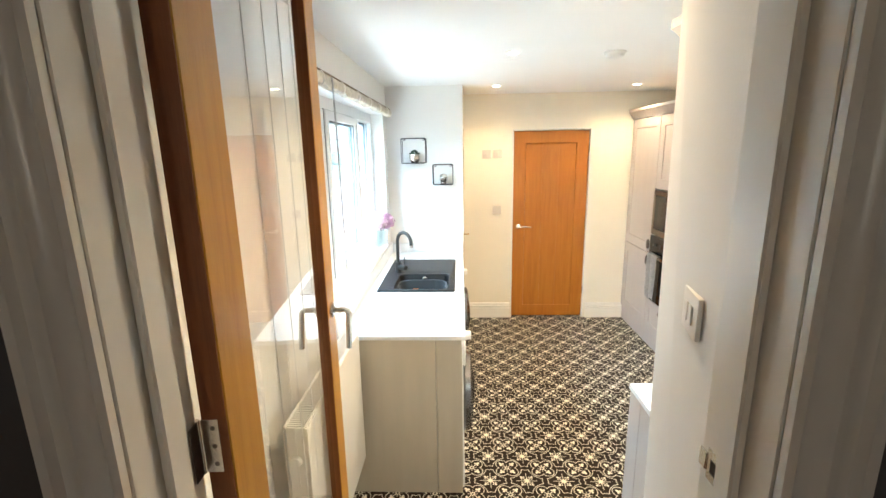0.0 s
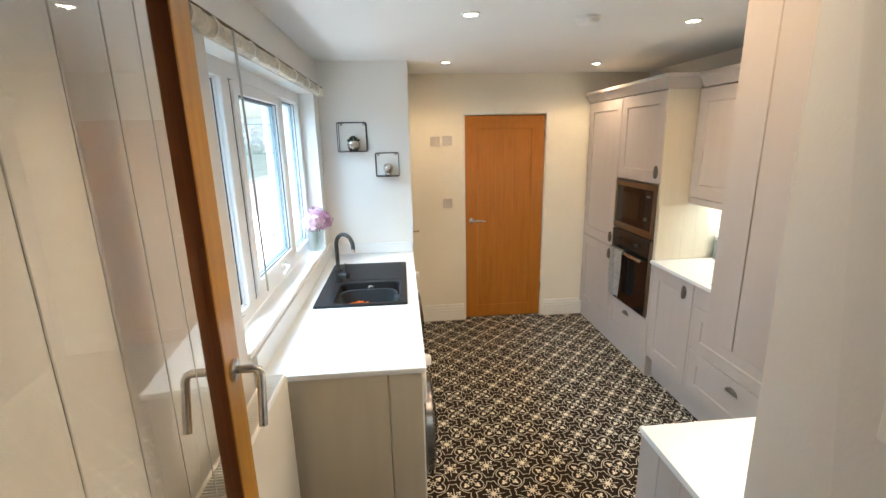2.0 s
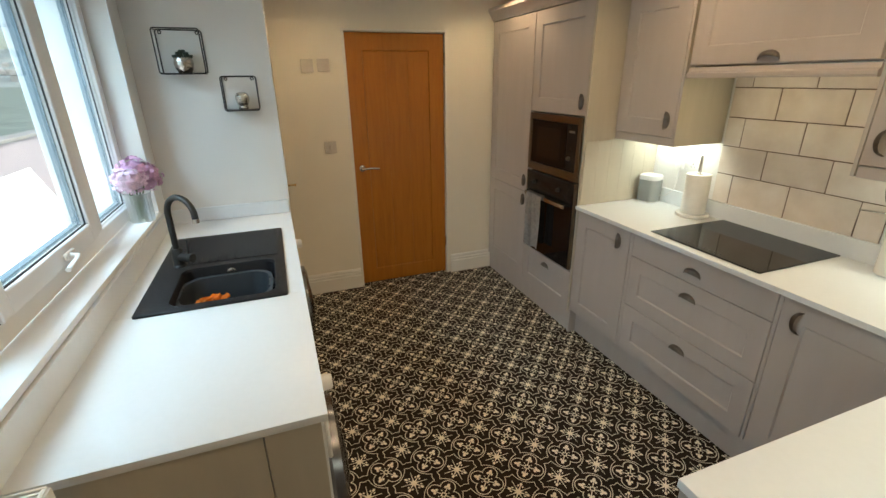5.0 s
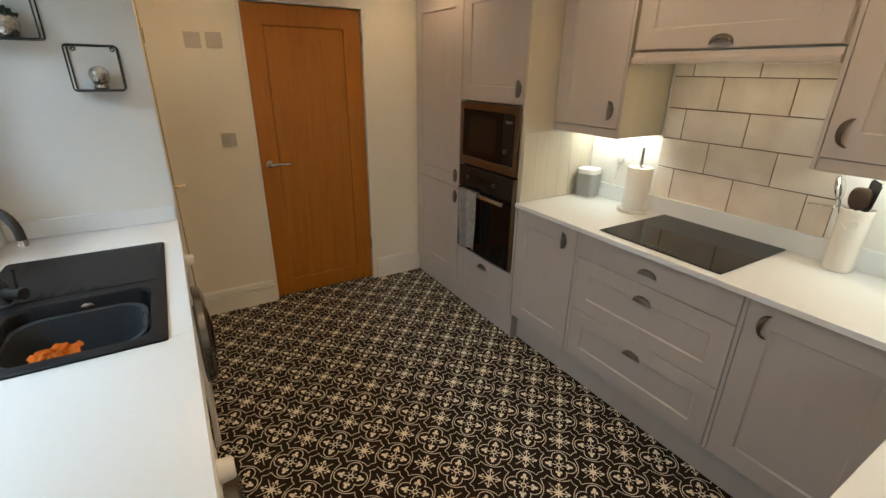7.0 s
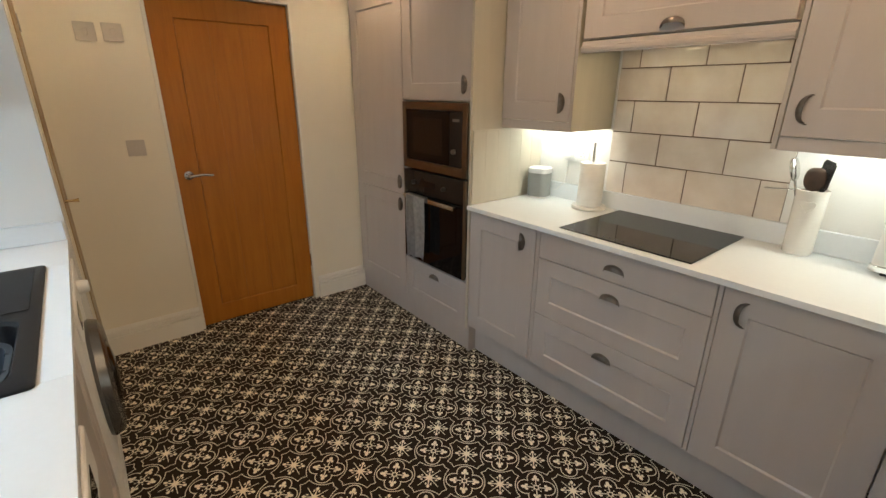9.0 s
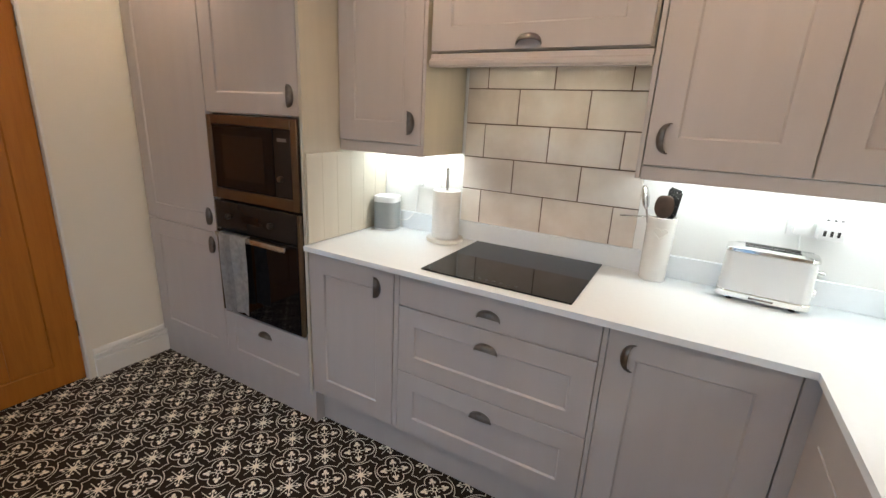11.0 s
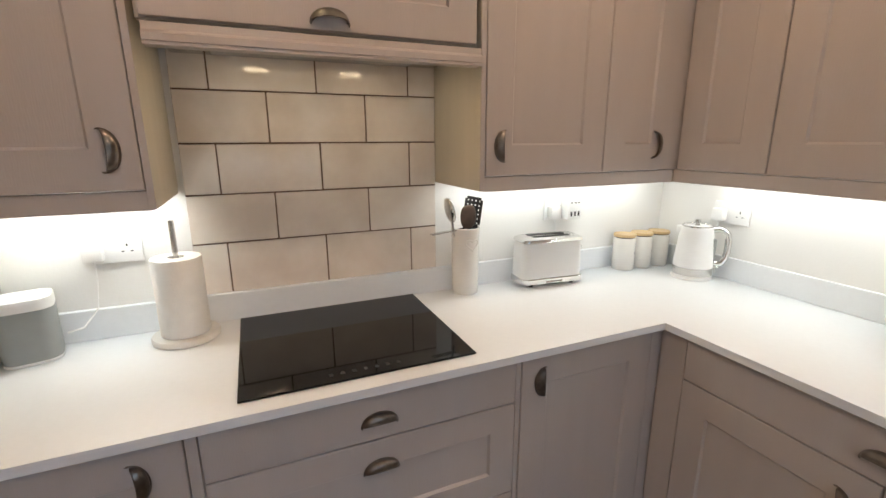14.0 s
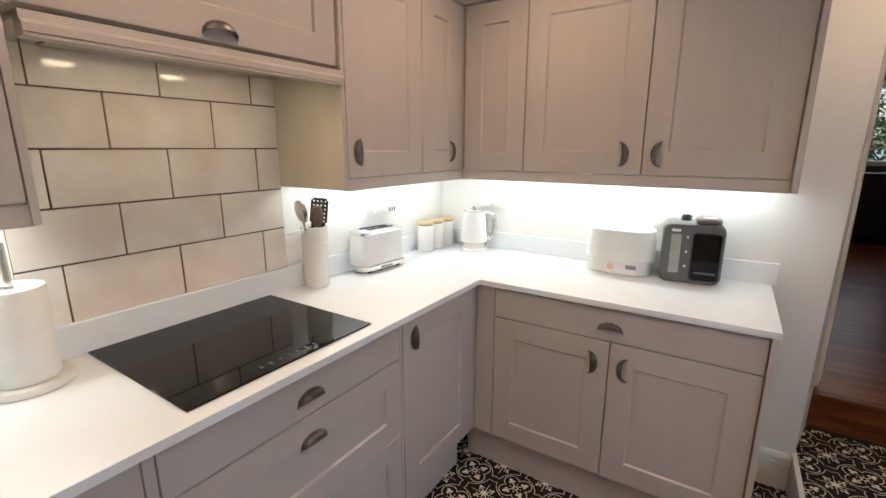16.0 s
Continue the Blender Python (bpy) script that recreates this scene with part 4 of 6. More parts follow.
# light rails and hood pelmet
for b in ((2.146, 3.306, 2.166, 3.744), (2.146, 1.722, 2.166, 2.484)):
    lr = thing("light_rail", pose(0, 0, 0), "greige light rail under the wall units", "light rail", "light rails")
    part("rail", box(b[0], b[1], UB - 0.045, b[2], b[3], UB - 0.001, 0.002), MAT_CAB, lr)
lr = thing("light_rail", pose(0, 0, 0), "greige light rail under the wall units", "light rail", "light rails")
part("rail", box(0.885, 1.700, UB - 0.045, 2.1665, 1.7205, UB - 0.001, 0.002), MAT_CAB, lr)
hp = thing("hood_pelmet", pose(2.125, 2.503, 1.652), "greige pelmet moulding under the hood cabinet", "pelmet")
part("cove", extrude_profile([(0.006, 0.0262), (0.011, 0.030), (0.012, 0.046), (0.04, 0.046), (0.04, 0.0262)], 0.775, "y"), MAT_CAB, hp)
part("lip", extrude_profile([(0.002, 0.0), (0.002, 0.0055), (0.004, 0.0065), (0.0, 0.0075), (0.0, 0.022), (0.004, 0.026), (0.04, 0.026), (0.04, 0.0)], 0.775, "y"), MAT_CAB, hp)

# cornice over all units
CORN = [(0.0, 0.0), (-0.008, 0.002), (-0.012, 0.012), (-0.024, 0.030), (-0.044, 0.060), (-0.050, 0.066), (-0.050, 0.090), (0.02, 0.090), (0.02, 0.0)]


def cornice(m, length, start=0, end=0):
    """A cornice along local x; start or end 1 for a mitred outer corner."""
    c = thing("cornice", m, "greige moulded cornice over the units", "cornice", "cornices")
    bm = extrude_profile(CORN, length)
    for v in bm.verts:
        v.co.x += min(v.co.y, 0) * start if v.co.x < length / 2 else -min(v.co.y, 0) * end
    part("moulding", bm, MAT_CAB, c)


cornice(pose(1.932, 5.008, 2.073, 0, 0, -90), 1.262, 0, 1)
cornice(pose(1.932, 3.746, 2.073, 0, 0, 0), 0.21, 1, 0)
cornice(pose(2.142, 3.70, 2.073, 0, 0, -90), 2.02)
cornice(pose(2.145, 1.727, 2.073, 0, 0, 180), 1.277, 0, 1)
cornice(pose(0.868, 1.727, 2.073, 0, 0, -90), 0.36, 1, 0)
ct = thing("unit_top_board", pose(0, 0, 0), "plain top boards over the wall units", "board")
part("board", box(2.16, 1.37, 2.074, 2.488, 3.74, 2.09), MAT_CABEND, ct)
part("board", box(0.87, 1.37, 2.074, 2.158, 1.66, 2.09), MAT_CABEND, ct)
part("board", box(1.95, 3.76, 2.074, 2.488, 5.0, 2.09), MAT_CABEND, ct)

# left run: end panel, sink base
ep = thing("end_panel", pose(LEFT_X + 0.004, 2.424, 0), "greige end panel under the sink worktop", "panel")
part("board", box(0, 0, 0, 0.50, 0.018, TOP - 0.023, 0.001), MAT_CABEND, ep)
part("board", box(0.503, 0, 0, 0.226 - LEFT_X - 0.022, 0.018, TOP - 0.023, 0.001), MAT_CABEND, ep)

# ---- splashback tiles ----


def tile_material():
    m, nt, b = material("glazed_cream_tile")
    co = nt.nodes.new("ShaderNodeTexCoord")
    n1 = node(nt, "ShaderNodeTexNoise", Scale=6.0, Detail=4.0)
    n2 = node(nt, "ShaderNodeTexNoise", Scale=45.0, Detail=4.0)
    geo = nt.nodes.new("ShaderNodeNewGeometry")
    for n in (n1, n2):
        nt.links.new(geo.outputs["Position"], n.inputs[0])
    inf = nt.nodes.new("ShaderNodeObjectInfo")
    a = node(nt, "ShaderNodeMath")
    a.operation = "MULTIPLY_ADD"
    a.inputs[1].default_value = 0.25
    nt.links.new(inf.outputs["Random"], a.inputs[0])
    nt.links.new(n1.outputs[0], a.inputs[2])
    nt.links.new(ramp(nt, a.outputs[0], [(0.35, (0.60, 0.51, 0.43)), (0.60, (0.70, 0.62, 0.54)), (0.85, (0.78, 0.72, 0.65))]), b.inputs["Base Color"])
    b.inputs["Roughness"].default_value = 0.11
    bp = node(nt, "ShaderNodeBump", Strength=0.5, Distance=0.002)
    nt.links.new(n1.outputs[0], bp.inputs["Height"])
    nt.links.new(bp.outputs[0], b.inputs["Normal"])
    return m


MAT_TILE = tile_material()
MAT_GROUT = paint("brown_grout", (0.15, 0.095, 0.06), 0.9, 0.2, 40, 0.1, 200)
TILE_Y0, TILE_Y1, TILE_Z0, TILE_Z1 = 2.500, 3.283, 1.001, 1.702
splash = thing("splashback", pose(RIGHT_X, 0, 0), "cream glazed brick-bond tile splashback behind the hob", "splashback")
part("grout_bed", box(-0.0062, TILE_Y0, TILE_Z0, -0.0005, TILE_Y1, TILE_Z1), MAT_GROUT, splash, "brown grout joints", soft=False)
PITCH, ROWH, JOINT = 0.2965, 0.1480, 0.0042
tile_cache = {}
for row in range(5):
    z1 = 1.600 + 0.148 - ROWH * row
    z0 = z1 - ROWH + JOINT
    z1 = min(z1, TILE_Z1)
    z0 = TILE_Z0 if row == 4 else z0
    first = 2.892 if row % 2 == 0 else 3.039
    y = first + PITCH * 3
    while y > TILE_Y0 - PITCH:
        a, c = max(y - PITCH + JOINT / 2, TILE_Y0), min(y - JOINT / 2, TILE_Y1)
        if c - a > 0.01:
            key = (round(c - a, 3), round(z1 - z0, 3))
            if key not in tile_cache:
                me = smooth(solid(box(-0.0105, 0, 0, -0.0063, c - a, z1 - z0, 0.0016)))
                me.materials.append(MAT_TILE)
                tile_cache[key] = me
            t = new("tile", tile_cache[key])
            t.parent = splash
            t.matrix_basis = pose(random.uniform(-0.0004, 0.0004), a, z0, random.uniform(-0.15, 0.15), random.uniform(-0.25, 0.25), 0)
        y -= PITCH

# ---- hob, oven, microwave, hood ----
MAT_BGLASS = paint("black_glass", (0.006, 0.006, 0.007), 0.04, 0.1, 9, 0.0)
MAT_BSATIN = paint("black_satin", (0.018, 0.016, 0.015), 0.25, 0.1, 9, 0.0)
for mt in (MAT_BGLASS, MAT_BSATIN):
    mt.node_tree.nodes["Principled BSDF"].inputs["Specular IOR Level"].default_value = 0.28
hob = thing("induction_hob", pose(1.955, 2.600, TOP), "black glass induction hob in a white worktop", "hob")
part("glass", box(0, 0, 0.0005, 0.507, 0.577, 0.006, 0.0015), MAT_BGLASS, hob)
MAT_MARK = paint("printed_mark", (0.025, 0.025, 0.025), 0.3)
for k in range(7):
    part("touch_mark", box(0.026, 0.20 + 0.028 * k, 0.0062, 0.040, 0.209 + 0.028 * k, 0.0066), MAT_MARK, hob, "pale touch control mark", soft=False)

# steel browned to carry the oak door's reflection in its colour
MAT_TINTED_STEEL = paint("oak_tinted_steel", (0.205, 0.155, 0.11), 0.32, 0.05, 20, 0.02, 300, metal=1.0)
ov = thing("built_in_oven", facing_west(4.357, 0.437), "black built-in oven with a towel on its handle", "oven")
W = 0.590
part("door_glass", box(0.008, -0.018, 0.02, W - 0.022, 0.0, 0.455, 0.003), MAT_BGLASS, ov)
part("control_panel", box(0.008, -0.016, 0.460, W - 0.022, 0.0, 0.598, 0.003), MAT_BSATIN, ov)
part("trim_strip", box(W - 0.021, -0.017, 0.02, W - 0.003, 0.0, 0.598, 0.002), MAT_TINTED_STEEL, ov, "steel edge strip, oak reflection in its colour")
part("trim_strip", box(0.0, -0.017, 0.02, 0.007, 0.0, 0.598, 0.002), MAT_TINTED_STEEL, ov, "steel edge strip, oak reflection in its colour")
part("body", box(0.012, 0.001, 0.02, W - 0.024, 0.45, 0.595), MAT_BSATIN, ov)
hd = part("bar_handle", box(0.05, -0.062, 0.430, W - 0.06, -0.046, 0.456, 0.005, seg=2), MAT_CHROME, ov, "flat steel bar handle")
for x in (0.075, W - 0.085):
    part("bracket", box(x - 0.008, -0.047, 0.434, x + 0.008, -0.018, 0.452, 0.003), MAT_CHROME, hd)
for x in (0.112, 0.405):
    kn = part("knob", lathe([(0, 0.020), (0.0105, 0.020), (0.0125, 0.017), (0.014, 0.0), (0, 0)], 24), MAT_NYLON, ov, "black control knob", pose(x, -0.016, 0.528, 90))
part("display", box(0.20, -0.0172, 0.512, 0.32, -0.0162, 0.548), MAT_BGLASS, ov, "small black display", soft=False)

mw = thing("built_in_microwave", facing_west(4.362, 1.048), "black built-in microwave in a brown-tinted steel frame", "microwave")
fr = box(0.0, -0.014, 0.0, 0.035, 0.0, 0.388, 0.002)
part("frame_side", fr, MAT_TINTED_STEEL, mw, "steel trim frame, oak reflection in its colour")
part("frame_side", box(0.553, -0.014, 0.0, 0.590, 0.0, 0.388, 0.002), MAT_TINTED_STEEL, mw, "steel trim frame, oak reflection in its colour")
part("frame_foot", box(0.0355, -0.014, 0.0, 0.5525, 0.0, 0.050, 0.002), MAT_TINTED_STEEL, mw, "steel trim frame, oak reflection in its colour")
part("frame_head", box(0.0355, -0.014, 0.346, 0.5525, 0.0, 0.388, 0.002), MAT_TINTED_STEEL, mw, "steel trim frame, oak reflection in its colour")
part("door", box(0.037, -0.012, 0.052, 0.445, 0.0, 0.344, 0.002), MAT_BGLASS, mw)
part("window", box(0.105, -0.0135, 0.10, 0.385, -0.0125, 0.30, 0.0004), paint("smoked_window", (0.012, 0.011, 0.010), 0.15, 0.2, 60, 0.0), mw, "smoked window mesh", soft=False)
part("control_panel", box(0.447, -0.012, 0.052, 0.551, 0.0, 0.344, 0.002), MAT_BSATIN, mw)
part("dial", lathe([(0, 0.018), (0.012, 0.018), (0.014, 0.0), (0, 0)], 24), MAT_PEWTER, mw, "dark steel dial", pose(0.49, -0.012, 0.135, 90))
part("clock_bars", box(0.472, -0.0128, 0.292, 0.528, -0.0122, 0.306), paint("clock_figures", (0.12, 0.11, 0.10), 0.4), mw, "dim grey clock figures", soft=False)

# towel over the oven's handle
MAT_TOWEL = paint("grey_towel", (0.47, 0.46, 0.45), 0.95, 0.16, 40, 0.3, 500)
tw = thing("tea_towel", pose(1.875, 4.165, 0.893), "grey and white tea towel over the oven handle", "towel")


def cloth(y0, y1, drop, x0, phase):
    bm = bmesh.new()
    nu, nv = 10, 22
    grid = []
    for j in range(nv + 1):
        s = j / nv
        row = []
        for i in range(nu + 1):
            u = i / nu
            z = 0.006 - drop * max(0, s - 0.08) / 0.92 if s > 0.08 else 0.006
            x = x0 - 0.010 * math.sin(min(1, s * 6) * math.pi / 2) + 0.006 * math.sin(9 * u + phase + 2 * s) * min(1, 3 * s)
            if s < 0.08:
                x = x0 + 0.024 * (1 - s / 0.08) - 0.010 * s / 0.08
            wob = 0.006 * math.sin(5 * s + phase)
            row.append(bm.verts.new((x, y0 + (y1 - y0) * u * (1 - 0.10 * s) + wob * s, z)))
        grid.append(row)
    for j in range(nv):
        for i in range(nu):
            bm.faces.new((grid[j][i], grid[j][i + 1], grid[j + 1][i + 1], grid[j + 1][i]))
    bmesh.ops.solidify(bm, geom=bm.faces, thickness=0.005)
    return bm


part("front_fold", cloth(0.0, 0.095, 0.40, -0.008, 0.3), MAT_TOWEL, tw)
part("front_fold", cloth(-0.10, 0.005, 0.385, -0.012, 2.0), paint("pale_towel", (0.62, 0.61, 0.59), 0.95, 0.16, 40, 0.6, 500), tw, "paler patterned half")

hood = thing("cooker_hood", pose(2.165, 2.51, 1.672), "steel cooker hood insert with two lamps", "cooker hood")
part("canopy", box(0.0, 0.0, 0.020, 0.30, 0.76, 0.033, 0.002), MAT_CHROME, hood)
part("filter", box(0.14, 0.10, 0.017, 0.28, 0.66, 0.0199, 0.001), paint("filter_mesh", (0.35, 0.34, 0.33), 0.4, 0.2, 300, 0.1, 500, metal=1.0), hood)
MAT_HOODLENS = glow("hood_lens_glow", (1, 0.80, 0.50), 13)
for y in (0.232, 0.542):
    part("lamp_lens", lathe([(0, 0.0), (0.034, 0.0), (0.036, 0.003), (0, 0.003)], 24), MAT_HOODLENS, hood, "lit round hood lamp", pose(0.095, y, 0.0165))

# ---- sink side ----
MAT_GRANITE = paint("black_composite", (0.011, 0.011, 0.013), 0.45, 0.3, 200, 0.08, 600)
MAT_GRANITE.node_tree.nodes["Principled BSDF"].inputs["Specular IOR Level"].default_value = 0.2
sk = thing("sink", pose(0, 0, TOP), "black composite sink with a drainer", "sink")
X0, X1, Y0, Y1 = -0.345, 0.165, 3.122, 3.975
BX0, BX1, BY0, BY1 = -0.245, 0.125, 3.16, 3.52


def sink_rim():
    bm = bmesh.new()
    out = rounded(X1 - X0, Y1 - Y0, 0.012, 6, (X0 + X1) / 2, (Y0 + Y1) / 2)
    inn = rounded(BX1 - BX0, BY1 - BY0, 0.05, 6, (BX0 + BX1) / 2, (BY0 + BY1) / 2)
    rings = [[(x, y, 0.0006) for x, y in out], [(x, y, 0.007) for x, y in out]]
    o2 = rounded(X1 - X0 - 0.008, Y1 - Y0 - 0.008, 0.01, 6, (X0 + X1) / 2, (Y0 + Y1) / 2)
    rings.append([(x, y, 0.0095) for x, y in o2])
    rings.append([(x, y, 0.0085) for x, y in inn])
    i2 = rounded(BX1 - BX0 - 0.012, BY1 - BY0 - 0.012, 0.05, 6, (BX0 + BX1) / 2, (BY0 + BY1) / 2)
    i3 = rounded(BX1 - BX0 - 0.04, BY1 - BY0 - 0.04, 0.05, 6, (BX0 + BX1) / 2, (BY0 + BY1) / 2)
    rings.append([(x, y, 0.0) for x, y in i2])
    rings.append([(x, y, -0.17) for x, y in i2])
    rings.append([(x, y, -0.188) for x, y in i3])
    return loft(rings, (False, True))


part("bowl", sink_rim(), MAT_GRANITE, sk)
dr = part("drainer", box(-0.275, 3.565, 0.0098, 0.14, 3.945, 0.0112, 0.0005), MAT_GRANITE, sk)
for k in range(5):
    part("drainer_rib", box(-0.19 + 0.036 * k, 3.572, 0.0112, -0.182 + 0.036 * k, 3.64, 0.0140, 0.0012), MAT_GRANITE, dr)
part("overflow", lathe([(0, 0.004), (0.018, 0.004), (0.022, 0.001), (0, 0)], 20), MAT_CHROME, sk, "chrome overflow ring", pose(-0.06, BY1 - 0.004, -0.03, 90))
part("waste", lathe([(0, 0.003), (0.036, 0.003), (0.042, 0.0), (0, 0)], 24), MAT_CHROME, sk, "chrome basket waste", pose(-0.06, 3.34, -0.187))

MAT_TUB = paint("grey_plastic_tub", (0.030, 0.036, 0.042), 0.38, 0.06, 10, 0.0)
tb = thing("washing_up_bowl", pose(-0.068, 3.345, TOP - 0.185), "grey plastic washing-up bowl in the sink", "bowl")
rings = []
for w, d, z, r in ((0.26, 0.20, 0.0, 0.06), (0.285, 0.225, 0.012, 0.07), (0.33, 0.275, 0.150, 0.085), (0.352, 0.298, 0.154, 0.09), (0.352, 0.298, 0.160, 0.09), (0.328, 0.270, 0.158, 0.085), (0.278, 0.215, 0.018, 0.065), (0.25, 0.19, 0.010, 0.06)):
    rings.append([(x, y, z) for x, y in rounded(w, d, r, 7)])
part("shell", loft(rings), MAT_TUB, tb)
for s in (-1, 1):
    part("grip", tube([(0.165 * s, -0.05, 0.155), (0.178 * s, -0.03, 0.150), (0.178 * s, 0.03, 0.150), (0.165 * s, 0.05, 0.155)], 0.007, 8), MAT_TUB, tb)
oc = thing("cleaning_cloth", pose(-0.12, 3.30, TOP - 0.075), "crumpled orange cleaning cloth in the bowl", "cloth")
bm = bmesh.new()
N = 13
g = [[bm.verts.new((-0.06 + 0.12 * i / (N - 1) + random.uniform(-0.006, 0.006), -0.045 + 0.09 * j / (N - 1) + random.uniform(-0.006, 0.006), 0.012 + 0.022 * abs(noise.noise(Vector((i * 0.45, j * 0.45, 3.1)))) + (0.02 if 3 < i < 9 else 0) * random.random())) for j in range(N)] for i in range(N)]
for i in range(N - 1):
    for j in range(N - 1):
        bm.faces.new((g[i][j], g[i + 1][j], g[i + 1][j + 1], g[i][j + 1]))
bmesh.ops.solidify(bm, geom=bm.faces, thickness=0.004)
part("fabric", bm, paint("orange_cloth", (0.85, 0.22, 0.02), 0.9, 0.1, 30, 0.2, 400), oc)

tp = thing("kitchen_tap", pose(-0.262, 3.572, TOP + 0.009), "matt black swan-neck tap with a chrome tip", "tap")
part("base", lathe([(0, 0), (0.027, 0), (0.027, 0.006), (0.023, 0.010), (0.023, 0.075), (0.018, 0.082), (0, 0.082)], 24), MAT_BLACK, tp)
A, B = Vector((0, 0, 0.075)), Vector((0.112, -0.088, 0.0))
pts = [A + Vector((0, 0, 0.16 * k / 5)) for k in range(6)]
for k in range(1, 13):
    a = math.pi * k / 13
    pts.append(Vector((B.x * (1 - math.cos(a)) / 2, B.y * (1 - math.cos(a)) / 2, 0.235 + 0.075 * math.sin(a))))
pts.append(Vector((B.x, B.y, 0.222)))
part("spout", tube(pts, 0.0125, 14), MAT_BLACK, tp)
part("aerator", tube([(B.x, B.y, 0.226), (B.x, B.y, 0.208)], 0.0128, 14), MAT_MIRROR, tp, "chrome aerator tip")
lv = part("lever_body", tube([(0, 0, 0.045), (0.04, -0.03, 0.045), (0.062, -0.047, 0.045)], 0.019, 14), MAT_BLACK, tp)
part("lever", tube([(0.048, -0.036, 0.055), (0.05, -0.036, 0.09), (0.052, -0.034, 0.125)], 0.0045, 8), MAT_BLACK, lv)


MAT_RING = paint("dark_steel_ring", (0.16, 0.16, 0.165), 0.25, 0.05, 20, 0.0, metal=0.8)


def washer(y, label, knob_y, panel_y):
    m = thing("washing_machine", pose(0.215, y, 0.008, 0, 0, 90), label, "washing machine", "laundry machines")
    part("cabinet", box(0, 0.0, 0.0, 0.594, 0.50, 0.842, 0.006, seg=2), MAT_WHITE, m)
    part("fascia", box(0.004, -0.012, 0.72, 0.590, 0.0, 0.838, 0.005), MAT_WHITE, m)
    part("kick_panel", box(0.01, -0.004, 0.01, 0.584, 0.0, 0.09, 0.002), MAT_WHITE, m)
    part("knob", lathe([(0, 0.034), (0.020, 0.034), (0.024, 0.028), (0.027, 0.0), (0, 0)], 24), MAT_WHITE, m, "white dial with a silver rim", pose(knob_y, -0.012, 0.785, 90))
    part("display", box(panel_y, -0.0135, 0.755, panel_y + 0.12, -0.0125, 0.815), MAT_BGLASS, m, "dark display", soft=False)
    dc = (0.297, -0.0, 0.43)
    ring = part("door_ring", lathe([(0.135, 0.0), (0.225, 0.0), (0.232, 0.012), (0.222, 0.040), (0.190, 0.052), (0.150, 0.046), (0.135, 0.03)], 40), MAT_RING, m, "dark steel round door", pose(*dc, 90))
    part("porthole", lathe([(0, 0.0), (0.152, 0.0), (0.152, 0.03), (0.12, 0.056), (0.06, 0.066), (0, 0.068)], 36), MAT_BGLASS, ring, "dark porthole glass")
    return m


washer(2.452, "white washing machine with a dark steel door", 0.25, 0.36)
washer(3.676, "white washing machine with a dark steel door", 0.36, 0.02)
sb = thing("sink_base_cabinet", pose(0.20, 3.058, 0.0, 0, 0, 90), "greige sink base cabinet between the machines", "cabinet")
part("body", box(0, 0.021, 0.0, 0.606, 0.50, 0.665, 0.001), MAT_CABEND, sb)
front(sb, 0, 0.606, 0.15, 0.875)

# ---- window sill things ----
MAT_CLEAR = glass("ribbed_grey_glass", (0.86, 0.88, 0.89), 0.28)
vs = thing("flower_vase", pose(-0.462, 3.985, 1.030) @ Matrix.Diagonal((1.15, 1.15, 1.0, 1.0)), "ribbed glass vase of lilac hydrangeas", "vase")
rings = []
for r, z in ((0.043, 0.0), (0.046, 0.004), (0.046, 0.125), (0.050, 0.14), (0.046, 0.139), (0.042, 0.122), (0.042, 0.010), (0.036, 0.008)):
    n = 48
    rings.append([((r + (0.0015 if k % 2 else -0.001)) * math.cos(2 * math.pi * k / n), (r + (0.0015 if k % 2 else -0.001)) * math.sin(2 * math.pi * k / n), z) for k in range(n)])
gv = part("glass", loft(rings), MAT_CLEAR, vs)
gv.visible_shadow = False
MAT_LILAC = paint("lilac_petal", (0.56, 0.33, 0.50), 0.7, 0.25, 40, 0.05)
MAT_LILAC2 = paint("pale_lilac_petal", (0.74, 0.56, 0.68), 0.7, 0.25, 40, 0.05)
MAT_STEM = paint("green_stem", (0.09, 0.16, 0.05), 0.6, 0.2, 30, 0.05)
rnd = random.Random(5)
for k in range(5):
    a = 2 * math.pi * k / 5
    part("stem", tube([(0.015 * math.cos(a + 2), 0.015 * math.sin(a + 2), 0.012), (0.01 * math.cos(a), 0.01 * math.sin(a), 0.08), (0.035 * math.cos(a), 0.035 * math.sin(a), 0.18)], 0.003, 6), MAT_STEM, vs)


def floret(bm, c, n, size):
    """Four small cupped petals at c, facing along n."""
    q = n.to_track_quat("Z", "Y").to_matrix().to_4x4()
    m = Matrix.Translation(c) @ q @ pose(0, 0, 0, 0, 0, rnd.uniform(0, 90))
    for k in range(4):
        r = pose(0, 0, 0, 0, 0, 90 * k)
        loc = [(0, 0, 0), (0.45, -0.42, 0.16), (0.95, -0.25, 0.1), (1.05, 0.0, 0.05), (0.95, 0.25, 0.1), (0.45, 0.42, 0.16)]
        bm.faces.new([bm.verts.new(m @ r @ (Vector(p) * size)) for p in loc])


